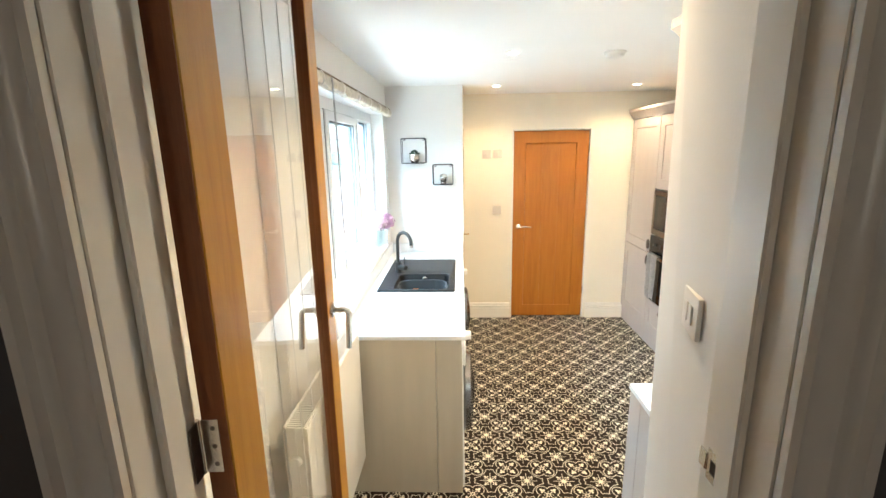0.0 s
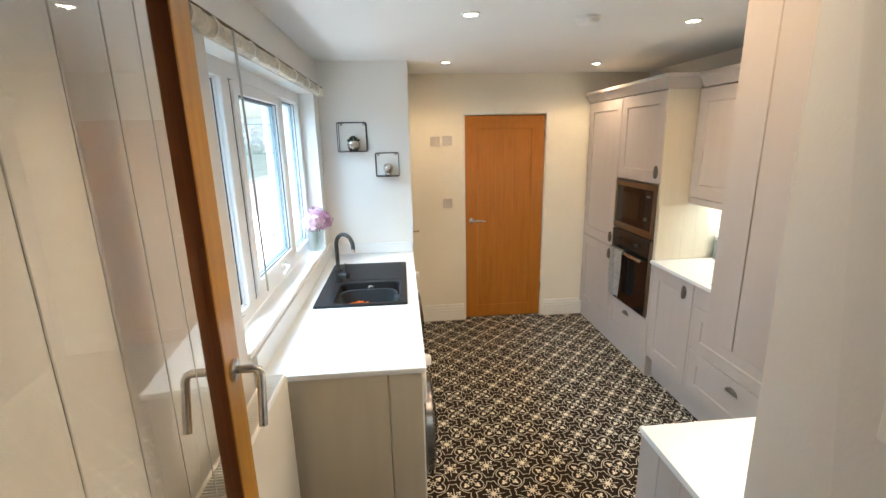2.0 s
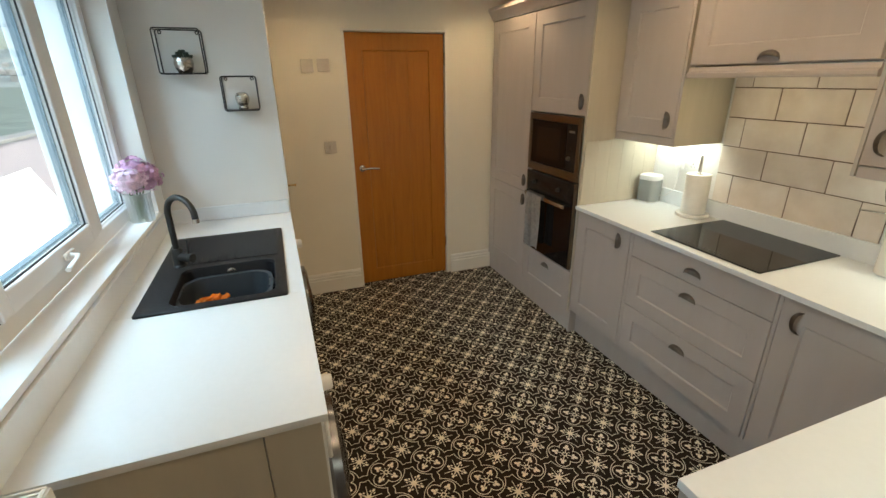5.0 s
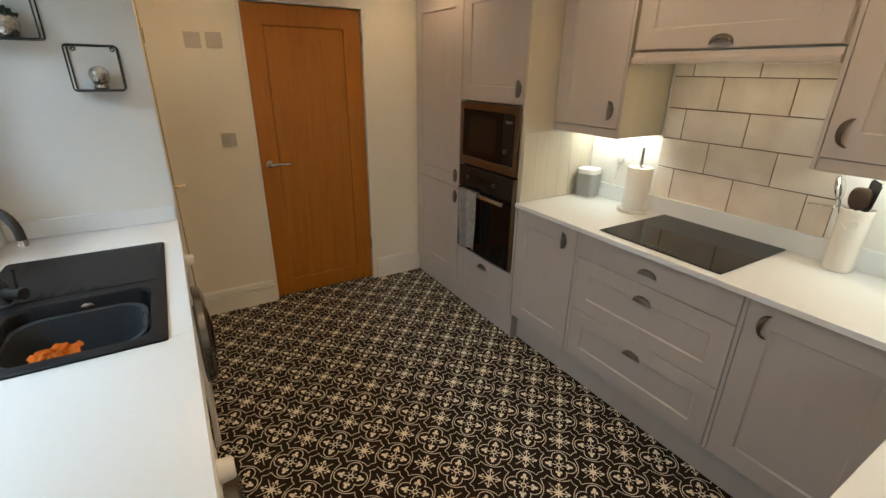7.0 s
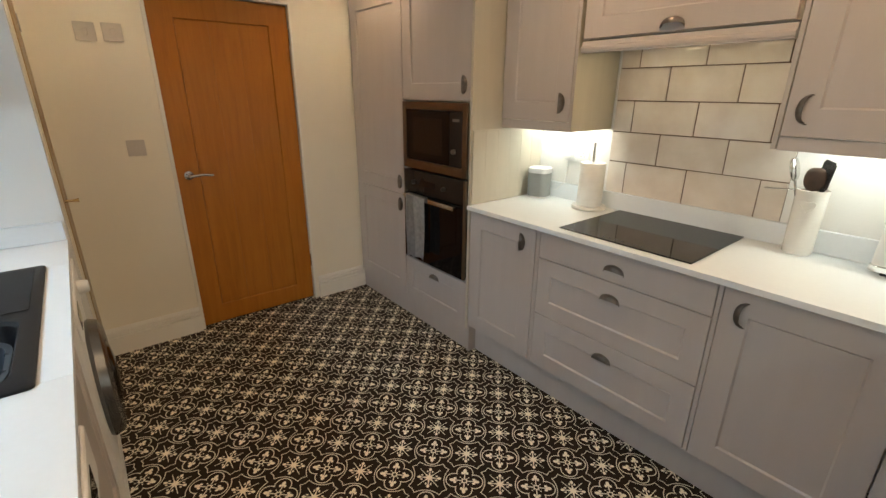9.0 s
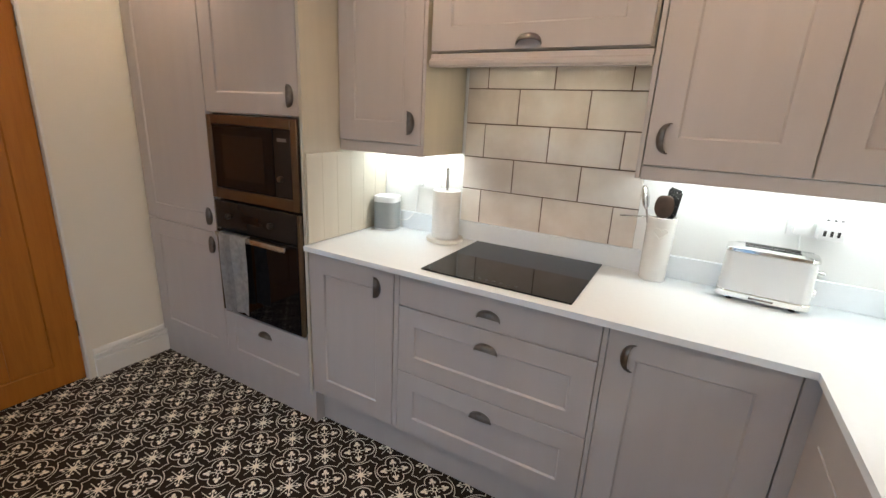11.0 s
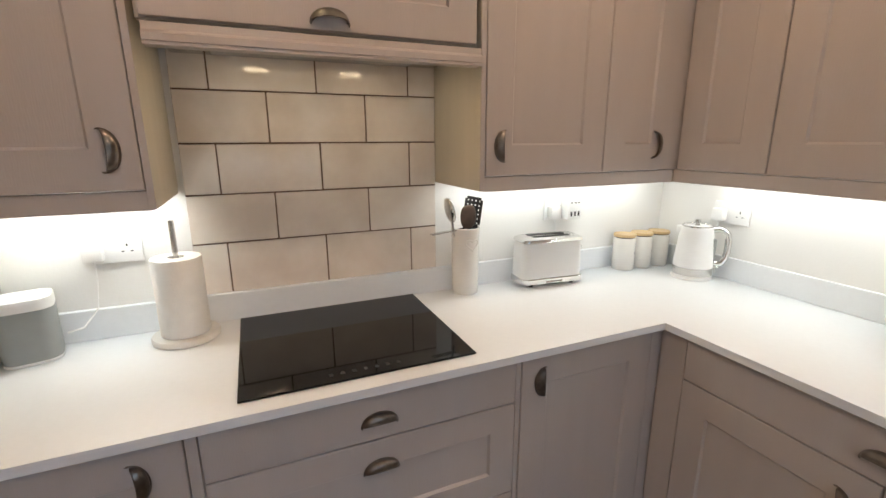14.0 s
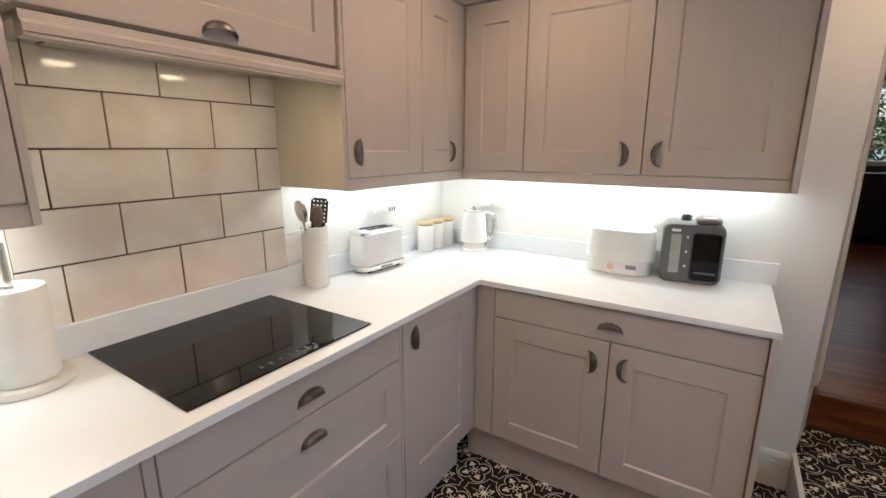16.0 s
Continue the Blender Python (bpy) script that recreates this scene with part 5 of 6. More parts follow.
for hx, hy, hz, hr, mt in ((0.0, -0.042, 0.210, 0.066, MAT_LILAC2), (0.040, 0.024, 0.206, 0.064, MAT_LILAC), (-0.020, 0.036, 0.210, 0.060, MAT_LILAC2), (0.012, 0.005, 0.245, 0.064, MAT_LILAC)):
    bm = bmesh.new()
    core = lathe([(0, -hr * 0.8), (hr * 0.6, -hr * 0.5), (hr * 0.8, 0), (hr * 0.6, hr * 0.5), (0, hr * 0.8)], 12)
    join(bm, core, pose(hx, hy, hz))
    for k in range(90):
        d = Vector((rnd.gauss(0, 1), rnd.gauss(0, 1), rnd.gauss(0, 1))).normalized()
        floret(bm, Vector((hx, hy, hz)) + d * hr * rnd.uniform(0.82, 1.05), (d + Vector((rnd.uniform(-0.4, 0.4), rnd.uniform(-0.4, 0.4), rnd.uniform(-0.4, 0.4)))).normalized(), rnd.uniform(0.011, 0.016))
    part("flower_head", bm, mt, vs, "lilac hydrangea head", soft=False)

np_ = thing("sill_plant", pose(-0.49, 2.425, 1.030), "small spiky plant in a striped pot", "potted plant")
part("pot", lathe([(0, 0), (0.032, 0), (0.040, 0.07), (0.037, 0.07), (0.034, 0.06), (0, 0.06)], 24), MAT_WHITE, np_)
for k in range(4):
    part("stripe", lathe([(0.0335 + 0.0023 * k, 0.012 + 0.015 * k), (0.0348 + 0.0023 * k, 0.012 + 0.015 * k), (0.0358 + 0.0023 * k, 0.019 + 0.015 * k), (0.0345 + 0.0023 * k, 0.019 + 0.015 * k)], 24), MAT_BLACK, np_, "black stripe")
for k in range(16):
    a, l = rnd.uniform(0, 6.28), rnd.uniform(0.045, 0.08)
    o = rnd.uniform(0.3, 0.9)
    part("leaf", tube([(0.008 * math.cos(a), 0.008 * math.sin(a), 0.06), (l * 0.35 * o * math.cos(a), l * 0.35 * o * math.sin(a), 0.06 + l * 0.6), (l * o * math.cos(a), l * o * math.sin(a), 0.06 + l * 0.85)], 0.004, 5, taper=[1, 0.8, 0.1]), MAT_STEM, np_)

# ---- wire shelves on the nib wall ----


def wire_shelf(x, z, w, label):
    s = thing("wire_shelf", pose(x, 4.325, z), label, "shelf", "wire shelves")
    for y in (-0.004, -0.098):
        part("wire_frame", wire_ring(w, w, 0.012, 0.0032, y), MAT_BLACK, s)
    for sx in (-1, 1):
        for zz in (0.004, w - 0.004):
            part("cross_wire", tube([(sx * (w / 2 - 0.004), -0.004, zz), (sx * (w / 2 - 0.004), -0.098, zz)], 0.003, 6), MAT_BLACK, s)
    part("base_plate", box(-w / 2 + 0.006, -0.097, 0.0, w / 2 - 0.006, -0.005, 0.004, 0.001), MAT_BLACK, s)
    for sx in (-1, 1):
        part("hanger_eye", tube([(sx * (w / 2 - 0.02) + 0.007 * math.cos(a), -0.003, w - 0.012 + 0.007 * math.sin(a)) for a in [2 * math.pi * i / 10 for i in range(10)]], 0.0025, 6, True), MAT_BLACK, s)


wire_shelf(-0.190, 1.704, 0.208, "square black wire shelf holding a silver pot")
wire_shelf(0.058, 1.517, 0.172, "small black wire shelf holding a silver ornament")
MAT_SILVER = paint("aged_silver", (0.62, 0.58, 0.54), 0.18, 0.3, 60, 0.25, 110, metal=1.0)
sp_ = thing("succulent_pot", pose(-0.185, 4.270, 1.7085), "dark succulent in a silver pot", "potted plant")
part("pot", lathe([(0, 0), (0.030, 0), (0.042, 0.02), (0.046, 0.045), (0.040, 0.072), (0.037, 0.072), (0.040, 0.045), (0, 0.04)], 28), MAT_SILVER, sp_, "polished silver pot")
MAT_SUCC = paint("dark_leaf", (0.03, 0.045, 0.03), 0.5, 0.3, 40, 0.05)
for ring, (n, rad, z, l) in enumerate(((11, 0.020, 0.072, 0.034), (9, 0.012, 0.085, 0.028), (6, 0.005, 0.097, 0.022))):
    for k in range(n):
        a = 2 * math.pi * k / n + ring * 0.4
        lf = lathe([(0, 0), (0.006, 0.004), (0.010, l * 0.55), (0.005, l * 0.88), (0, l)], 8, (1, 0.45))
        part("leaf", lf, MAT_SUCC, sp_, m=pose(rad * math.cos(a), rad * math.sin(a), z - 0.008, 0, 0, math.degrees(a)) @ pose(0, 0, 0, 0, 55 - 17 * ring, 0))
bm = lathe([(0, 0.0), (0.022, 0.0), (0.025, 0.008), (0.023, 0.018), (0.027, 0.028), (0.032, 0.042), (0.034, 0.056), (0.032, 0.072), (0.022, 0.085), (0.010, 0.090), (0, 0.091)], 24, (0.85, 1.0))
for v in bm.verts:
    if v.co.y < -0.01 and 0.02 < v.co.z < 0.07:
        v.co.y -= 0.006 * math.cos((v.co.x) * 80) * math.cos((v.co.z - 0.045) * 60)
orn = part("silver_ornament", bm, MAT_SILVER, None, "small polished silver head ornament on the shelf", pose(0.062, 4.272, 1.5215) @ Matrix.Diagonal((1.25, 1.1, 1.0, 1.0)))
tagged(orn, category="ornament")

# ---- switches and sockets ----


def plate(name, m, w, h, label, rockers=0, round_edges=True, mat=None):
    p = thing(name, m, label, "switch" if rockers else "socket", "wiring plates")
    part("face", box(-w / 2, -0.010, -h / 2, w / 2, 0.0, h / 2, 0.004, seg=2), mat or MAT_WHITE, p)
    for k in range(rockers):
        x = (k - (rockers - 1) / 2) * 0.026
        part("rocker", box(x - 0.010, -0.0135, -0.018, x + 0.010, -0.0095, 0.018, 0.002), mat or MAT_WHITE, p)
    return p


MAT_PALEPLATE = paint("cream_plastic", (0.55, 0.50, 0.45), 0.4, 0.03, 9, 0.0)
plate("light_switch", pose(0.478, FAR_Y, 1.760), 0.086, 0.086, "pale square light switch on the cream wall", 1, mat=MAT_PALEPLATE)
plate("light_switch", pose(0.591, FAR_Y, 1.764), 0.086, 0.086, "pale square light switch on the cream wall", 1, mat=MAT_PALEPLATE)
plate("fused_switch", pose(0.586, FAR_Y, 1.187), 0.086, 0.086, "pale fused spur switch on the cream wall", 1, mat=MAT_PALEPLATE)
turn = math.degrees(math.atan2(BACK_Y - 1.0, 0.082)) - 180
fx = lambda y: 0.603 + 0.082 * (y - 1.0) / (BACK_Y - 1.0)
plate("light_switch", pose(fx(1.135) - 0.0079, 1.135, 1.520, 0, 0, turn), 0.090, 0.078, "white double light switch beside the doorway", 2)


def socket(m, plugs, label):
    s = thing("wall_socket", m, label, "socket", "wiring plates")
    part("face", box(-0.073, -0.009, -0.043, 0.073, 0.0, 0.043, 0.003, seg=2), MAT_WHITE, s)
    for x in (-0.036, 0.036):
        part("rocker", box(x - 0.006, -0.012, 0.018, x + 0.006, -0.0085, 0.033, 0.001), MAT_WHITE, s)
        for dx, dz, w, h in ((0, 0.006, 0.004, 0.008), (-0.011, -0.012, 0.007, 0.003), (0.011, -0.012, 0.007, 0.003)):
            part("pin_slot", box(x + dx - w / 2, -0.0094, dz - h / 2, x + dx + w / 2, -0.0088, dz + h / 2), MAT_DARK, s, soft=False)
    return s


def plug(m, cable, label="white mains plug with a thin cable"):
    p = thing("mains_plug", m, label, "plug", "plugs")
    part("body", box(-0.024, -0.032, -0.026, 0.024, 0.0, 0.024, 0.007, seg=2), MAT_WHITE, p)
    if cable:
        part("cable", tube(cable, 0.0028, 6), MAT_WHITE, p)


socket(pose(2.4895, 3.481, 1.171, 0, 0, -90), 1, "white double wall socket with one plug")
plug(pose(2.4795, 3.522, 1.166, 0, 0, -90), [(0, -0.016, -0.026), (0.0, -0.02, -0.08), (-0.01, -0.022, -0.16), (-0.04, -0.05, -0.20), (-0.075, -0.06, -0.205)])
socket(pose(2.4895, 1.950, 1.183, 0, 0, -90), 1, "white double wall socket with an adapter")
plug(pose(2.4795, 1.985, 1.176, 0, 0, -90), [(0, -0.016, -0.026), (0.004, -0.022, -0.07), (0.0, -0.03, -0.14), (-0.01, -0.05, -0.20)])
ad = thing("plug_adapter", pose(2.4795, 1.912, 1.186, 0, 0, -90), "white cube plug adapter with sockets", "adapter")
part("cube", box(-0.034, -0.052, -0.040, 0.034, 0.0, 0.042, 0.006, seg=2), MAT_WHITE, ad)
for x in (-0.018, 0.0, 0.018):
    part("slot", box(x - 0.004, -0.0528, -0.026, x + 0.004, -0.0518, -0.008), MAT_DARK, ad, soft=False)
    part("slot", box(x - 0.004, -0.0528, 0.026, x + 0.004, -0.0518, 0.030), MAT_DARK, ad, soft=False)
socket(pose(2.150, BACK_Y + 0.0005, 1.175, 0, 0, 180), 1, "white double wall socket behind the kettle")
plug(pose(2.186, BACK_Y + 0.0105, 1.168, 0, 0, 180), [(0, -0.016, -0.026), (0.0, -0.03, -0.09), (0.01, -0.03, -0.16), (0.03, -0.04, -0.235)])
socket(pose(1.215, BACK_Y + 0.0005, 1.160, 0, 0, 180), 1, "white double wall socket behind the appliances")
plug(pose(1.25, BACK_Y + 0.0105, 1.15, 0, 0, 180), [(0, -0.016, -0.026), (0.0, -0.02, -0.09), (0.01, -0.02, -0.2)])

# ---- worktop things ----
MAT_STEEL = MAT_CHROME
MAT_CERAMIC = paint("white_ceramic", (0.78, 0.75, 0.70), 0.25, 0.03, 12, 0.0)
MAT_GREY = paint("grey_speaker_cloth", (0.31, 0.325, 0.315), 0.7, 0.03, 20, 0.04, 900)
MAT_MARBLE = paint("pale_marble", (0.68, 0.66, 0.62), 0.3, 0.10, 14, 0.0)

spk = thing("smart_speaker", pose(2.405, 3.668, TOP, 0, 0, -75), "grey and white rounded smart speaker", "speaker")
rw = lambda w, d, z, r: [(x, y, z) for x, y in rounded(w, d, r, 7)]
part("grille", loft([rw(0.118, 0.114, 0.008, 0.035), rw(0.120, 0.116, 0.012, 0.036), rw(0.120, 0.116, 0.142, 0.036)]), MAT_GREY, spk, "grey mesh grille")
part("cap", loft([rw(0.121, 0.117, 0.1425, 0.036), rw(0.121, 0.117, 0.164, 0.036), rw(0.116, 0.112, 0.170, 0.034), rw(0.10, 0.096, 0.171, 0.03)]), MAT_WHITE, spk, "white plastic top")
part("foot", loft([rw(0.116, 0.112, 0.0, 0.035), rw(0.121, 0.117, 0.003, 0.036), rw(0.121, 0.117, 0.0078, 0.036)]), MAT_WHITE, spk, "white plastic base")

kr = thing("kitchen_roll_holder", pose(2.388, 3.316, TOP), "kitchen roll on a pale marble stand", "kitchen roll")
part("base", lathe([(0, 0), (0.084, 0), (0.088, 0.003), (0.088, 0.014), (0.085, 0.018), (0, 0.018)], 48), MAT_MARBLE, kr, "round marble base")
part("pole", tube([(0, 0, 0.018), (0, 0, 0.342)], 0.0075, 14), MAT_STEEL, kr, "brushed steel pole")
part("paper_roll", lathe([(0.021, 0.0195), (0.062, 0.0195), (0.064, 0.022), (0.0635, 0.13), (0.064, 0.236), (0.062, 0.240), (0.021, 0.240), (0.021, 0.0195)], 48), paint("white_paper", (0.80, 0.78, 0.74), 0.95, 0.03, 30, 0.12, 160), kr, "white quilted paper roll")

ut = thing("utensil_pot", pose(2.420, 2.408, TOP) @ Matrix.Diagonal((1.1, 1.1, 1.0, 1.0)), "white ribbed ceramic pot of kitchen utensils", "utensil pot")
prof = [(0, 0), (0.040, 0), (0.043, 0.004)]
for k in range(14):
    prof += [(0.0425 + 0.0002 * k, 0.016 + 0.0158 * k), (0.0440 + 0.0002 * k, 0.023 + 0.0158 * k)]
prof += [(0.047, 0.245), (0.044, 0.246), (0.042, 0.238), (0.040, 0.02), (0, 0.02)]
part("pot", lathe(prof, 40), MAT_CERAMIC, ut)
hp_ = [(16 * math.sin(a) ** 3, 13 * math.cos(a) - 5 * math.cos(2 * a) - 2 * math.cos(3 * a) - math.cos(4 * a)) for a in [2 * math.pi * i / 28 for i in range(28)]]
part("heart", tube([(-0.0455 + 0.006 * (abs(x) / 16) ** 2, x * 0.0014, 0.190 + z * 0.0014) for x, z in hp_], 0.0028, 6, True), MAT_CERAMIC, ut, "raised heart outline", pose(0, 0, 0, 0, 0, 5))
MAT_WOODSP = paint("dark_wood_spoon", (0.085, 0.048, 0.03), 0.5, 0.2, 40, 0.03)


def spoon(length, bowl, m, mat, label, squash=0.55, kind="spoon"):
    u_ = thing(kind, m, label, "utensil", "utensils in the pot")
    part("stem", tube([(0, 0, 0), (0, 0, length * 0.5), (0, 0, length)], 0.0042, 8), mat, u_)
    part("head", lathe([(bowl * 0.72 * math.sin(math.pi * k / 12) ** (0.8 if k < 6 else 0.6), bowl * 0.93 * (1 - math.cos(math.pi * k / 12))) for k in range(13)], 20, (1, squash * 0.4)), mat, u_, m=pose(0, 0, length - 0.003))


spoon(0.255, 0.048, pose(2.425, 2.410, TOP + 0.024, -13, -4, 0), MAT_STEEL, "steel ladle leaning in the pot", 1.0, "ladle")
spoon(0.222, 0.046, pose(2.402, 2.404, TOP + 0.024, 1, -1, -84), MAT_WOODSP, "dark wooden spoon in the pot", 0.8, "wooden_spoon")
spoon(0.265, 0.022, pose(2.430, 2.412, TOP + 0.024, 7, -2, 0), MAT_NYLON, "black nylon spoon in the pot", 0.7, "serving_spoon")
sl_ = thing("slotted_turner", pose(2.430, 2.414, TOP + 0.024, -2, 7, -138), "black slotted turner in the pot", "utensil", "utensils in the pot")
part("stem", tube([(0, 0, 0), (0, 0, 0.235)], 0.0048, 8), MAT_NYLON, sl_)
# a blade of crossing bars that leave rows of square holes
bm = bmesh.new()
for i in range(5):
    e_ = 0.008 if i in (0, 4) else 0.0
    box(-0.034 + 0.0145 * i, -0.0018, 0.228 + e_, -0.0245 + 0.0145 * i, 0.0018, 0.333 - e_, bm=bm)
for j in range(7):
    e_ = 0.007 if j in (0, 6) else 0.0
    hgt = 0.022 if j == 0 else 0.0105
    box(-0.034 + e_, -0.0016, 0.228 + 0.0158 * j - (0.012 if j == 0 else 0), 0.0335 - e_, 0.0016, 0.228 + 0.0158 * j + hgt - (0.012 if j == 0 else 0), bm=bm)
part("blade", bm, MAT_NYLON, sl_, "slotted black blade", soft=False)
wk = thing("steel_spatula", pose(2.408, 2.420, TOP + 0.243, -93, 0, 8), "flat steel spatula resting over the pot's rim", "utensil", "utensils in the pot")
part("grip", box(-0.011, -0.0018, 0.035, 0.011, 0.0018, 0.135, 0.0012), MAT_STEEL, wk)
part("neck", tube([(0, 0, 0.036), (0, -0.001, 0.0), (0, -0.001, -0.03)], 0.0038, 8), MAT_STEEL, wk)

to = thing("toaster", pose(2.402, 2.058, TOP, 0, 0, -95), "white ribbed two-slice toaster with steel trim", "toaster")
rings = []
for k in range(19):
    z = 0.034 + 0.0075 * k
    e = 0.0018 if k % 2 else 0.0
    tap = 0.008 * (k / 18) ** 2
    rings.append([(x, y, z) for x, y in rounded(0.262 - 2 * e - tap, 0.118 - 2 * e - tap, 0.028, 6)])
part("body", loft(rings), MAT_WHITE, to, "white ribbed body")
part("base", loft([[(x, y, z) for x, y in rounded(w, d, 0.028, 6)] for w, d, z in ((0.256, 0.112, 0.008), (0.270, 0.124, 0.012), (0.270, 0.124, 0.030), (0.260, 0.116, 0.0339))]), MAT_MIRROR, to, "polished steel base band")
part("top_plate", loft([[(x, y, z) for x, y in rounded(w, d, 0.028, 6)] for w, d, z in ((0.254, 0.112, 0.1695), (0.262, 0.120, 0.174), (0.258, 0.116, 0.184), (0.232, 0.090, 0.190))]), MAT_MIRROR, to, "polished steel top")
for y in (-0.021, 0.021):
    part("slot", box(-0.078, y - 0.0115, 0.1895, 0.078, y + 0.0115, 0.1912), MAT_DARK, to, "dark bread slot", soft=False)
for x in (-0.09, 0.09):
    for y in (-0.04, 0.04):
        part("foot", lathe([(0, 0), (0.010, 0), (0.011, 0.0085), (0, 0.0085)], 12), MAT_NYLON, to, m=pose(x, y, 0))
part("lever", box(0.128, -0.013, 0.128, 0.152, 0.013, 0.140, 0.003), MAT_MIRROR, to, "chrome lever")
part("name_mark", box(-0.035, -0.0628, 0.016, 0.035, -0.0622, 0.023), MAT_PEWTER, to, soft=False)
part("dial", lathe([(0, 0.012), (0.013, 0.012), (0.015, 0), (0, 0)], 18), MAT_MIRROR, to, m=pose(0.129, 0, 0.065, 0, 90, 0))

MAT_BAMBOO = paint("bamboo", (0.58, 0.41, 0.21), 0.5, 0.15, 8, 0.03, 120, stretch=(1, 12, 12))
for k, (x, y) in enumerate(((2.420, 1.640), (2.418, 1.544), (2.414, 1.448))):
    c = thing("storage_canister", pose(x, y, TOP, 0, 0, 40 + 6 * k), "white ceramic canister with a bamboo lid", "canister", "storage canisters")
    part("jar", lathe([(0, 0), (0.042, 0), (0.0455, 0.005), (0.0455, 0.136), (0.043, 0.140), (0, 0.140)], 36), MAT_CERAMIC, c, "white jar with faint writing")
    part("seal", lathe([(0.0, 0.1402), (0.0405, 0.1402), (0.0405, 0.144), (0, 0.144)], 32), MAT_GASKET, c)
    part("lid", lathe([(0, 0.1442), (0.0455, 0.1442), (0.0465, 0.147), (0.0465, 0.153), (0.0445, 0.156), (0, 0.156)], 36), MAT_BAMBOO, c, "round bamboo lid")
    mark = paint("grey_script", (0.35, 0.34, 0.32), 0.6)
    part("script", tube([(-0.0458 * math.cos(a), 0.0458 * math.sin(a), 0.075 + 0.006 * math.sin(a * 32 + k)) for a in [-0.35 + 0.7 * i / 24 for i in range(25)]], 0.0008, 4), mark, c, "thin grey handwriting stroke")

kt = thing("electric_kettle", pose(2.212, 1.474, TOP, 0, 0, 218) @ Matrix.Diagonal((0.9, 0.9, 1.0, 1.0)), "white ribbed kettle with a chrome handle", "kettle")
part("power_base", lathe([(0, 0), (0.082, 0), (0.085, 0.004), (0.083, 0.016), (0, 0.016)], 44), MAT_WHITE, kt, "white power base")
part("steel_band", lathe([(0, 0.0165), (0.081, 0.0165), (0.081, 0.048), (0, 0.048)], 44), MAT_CHROME, kt, "polished steel band")
prof = [(0, 0.0485), (0.080, 0.0485)]
for k in range(17):
    f = k / 16
    prof.append((0.0795 - 0.0145 * f ** 1.3 - (0.0012 if k % 2 and k > 4 else 0), 0.052 + 0.0095 * k))
prof += [(0.0635, 0.2085), (0.060, 0.2125), (0, 0.2135)]
part("jug", lathe(prof, 44), MAT_WHITE, kt, "white ribbed jug")
part("lid_ring", lathe([(0.057, 0.2128), (0.0625, 0.2118), (0.0625, 0.2150), (0.057, 0.2165)], 36), MAT_MIRROR, kt)
part("lid_knob", lathe([(0, 0.2145), (0.010, 0.2145), (0.008, 0.222), (0.012, 0.232), (0.010, 0.238), (0, 0.239)], 20), MAT_MIRROR, kt, "chrome lid knob")
part("handle", tube([(0.060, 0, 0.199), (0.085, 0, 0.204), (0.108, 0, 0.200), (0.122, 0, 0.186), (0.128, 0, 0.160), (0.128, 0, 0.120), (0.122, 0, 0.088), (0.110, 0, 0.070), (0.096, 0, 0.064), (0.080, 0, 0.066)], 0.0115, 12), MAT_MIRROR, kt, "chrome loop handle")
part("grip_pad", tube([(0.117, 0, 0.168), (0.1185, 0, 0.145), (0.1175, 0, 0.115), (0.114, 0, 0.096)], 0.0065, 10), MAT_GREY, kt, "grey grip inside the handle")
part("gauge", box(0.066, -0.009, 0.07, 0.0825, 0.009, 0.165, 0.004, seg=2), MAT_GREY, kt, "smoked water gauge")
part("spout", prism([(-0.058, -0.022), (-0.082, 0.0), (-0.058, 0.022)], 0.182, 0.210, 0.003), MAT_WHITE, kt)
part("switch", box(0.078, -0.012, 0.05, 0.105, 0.012, 0.056, 0.002), MAT_MIRROR, kt)

MAT_FROST = paint("milky_plastic", (0.74, 0.75, 0.74), 0.35, 0.02, 6, 0.0)
COVER = paint("milky_cover_plastic", (0.82, 0.825, 0.805), 0.28, 0.02, 6, 0.0)
st = thing("bottle_steriliser", pose(1.440, 1.482, TOP, 0, 0, 178), "white electric bottle steriliser with a domed cover", "steriliser")
rz = lambda w, d, r, z: [(x, y, z) for x, y in rounded(w, d, r, 8)]
part("base", loft([rz(0.255, 0.155, 0.07, 0.0), rz(0.268, 0.168, 0.075, 0.004), rz(0.272, 0.172, 0.078, 0.056), rz(0.266, 0.166, 0.076, 0.0584)]), MAT_WHITE, st, "white heater base")
part("cover", loft([rz(0.286, 0.186, 0.082, 0.0625), rz(0.288, 0.188, 0.084, 0.07), rz(0.284, 0.184, 0.082, 0.16), rz(0.276, 0.176, 0.08, 0.196), rz(0.24, 0.14, 0.065, 0.210), rz(0.14, 0.06, 0.028, 0.214)]), COVER, st, "milky white domed cover")
part("cover_rim", loft([rz(0.276, 0.176, 0.08, 0.0585), rz(0.292, 0.192, 0.086, 0.0605), rz(0.292, 0.192, 0.086, 0.0655), rz(0.286, 0.186, 0.082, 0.0685)]), MAT_WHITE, st, "white rim under the cover")
part("button", lathe([(0, 0.004), (0.013, 0.004), (0.015, 0), (0, 0)], 20), paint("peach_light", (0.72, 0.50, 0.36), 0.5), st, "peach round button", pose(-0.02, -0.0862, 0.034, 90))
part("display", box(0.045, -0.0868, 0.030, 0.088, -0.0855, 0.048), paint("grey_display", (0.25, 0.25, 0.25), 0.4), st, "small grey display", soft=False)

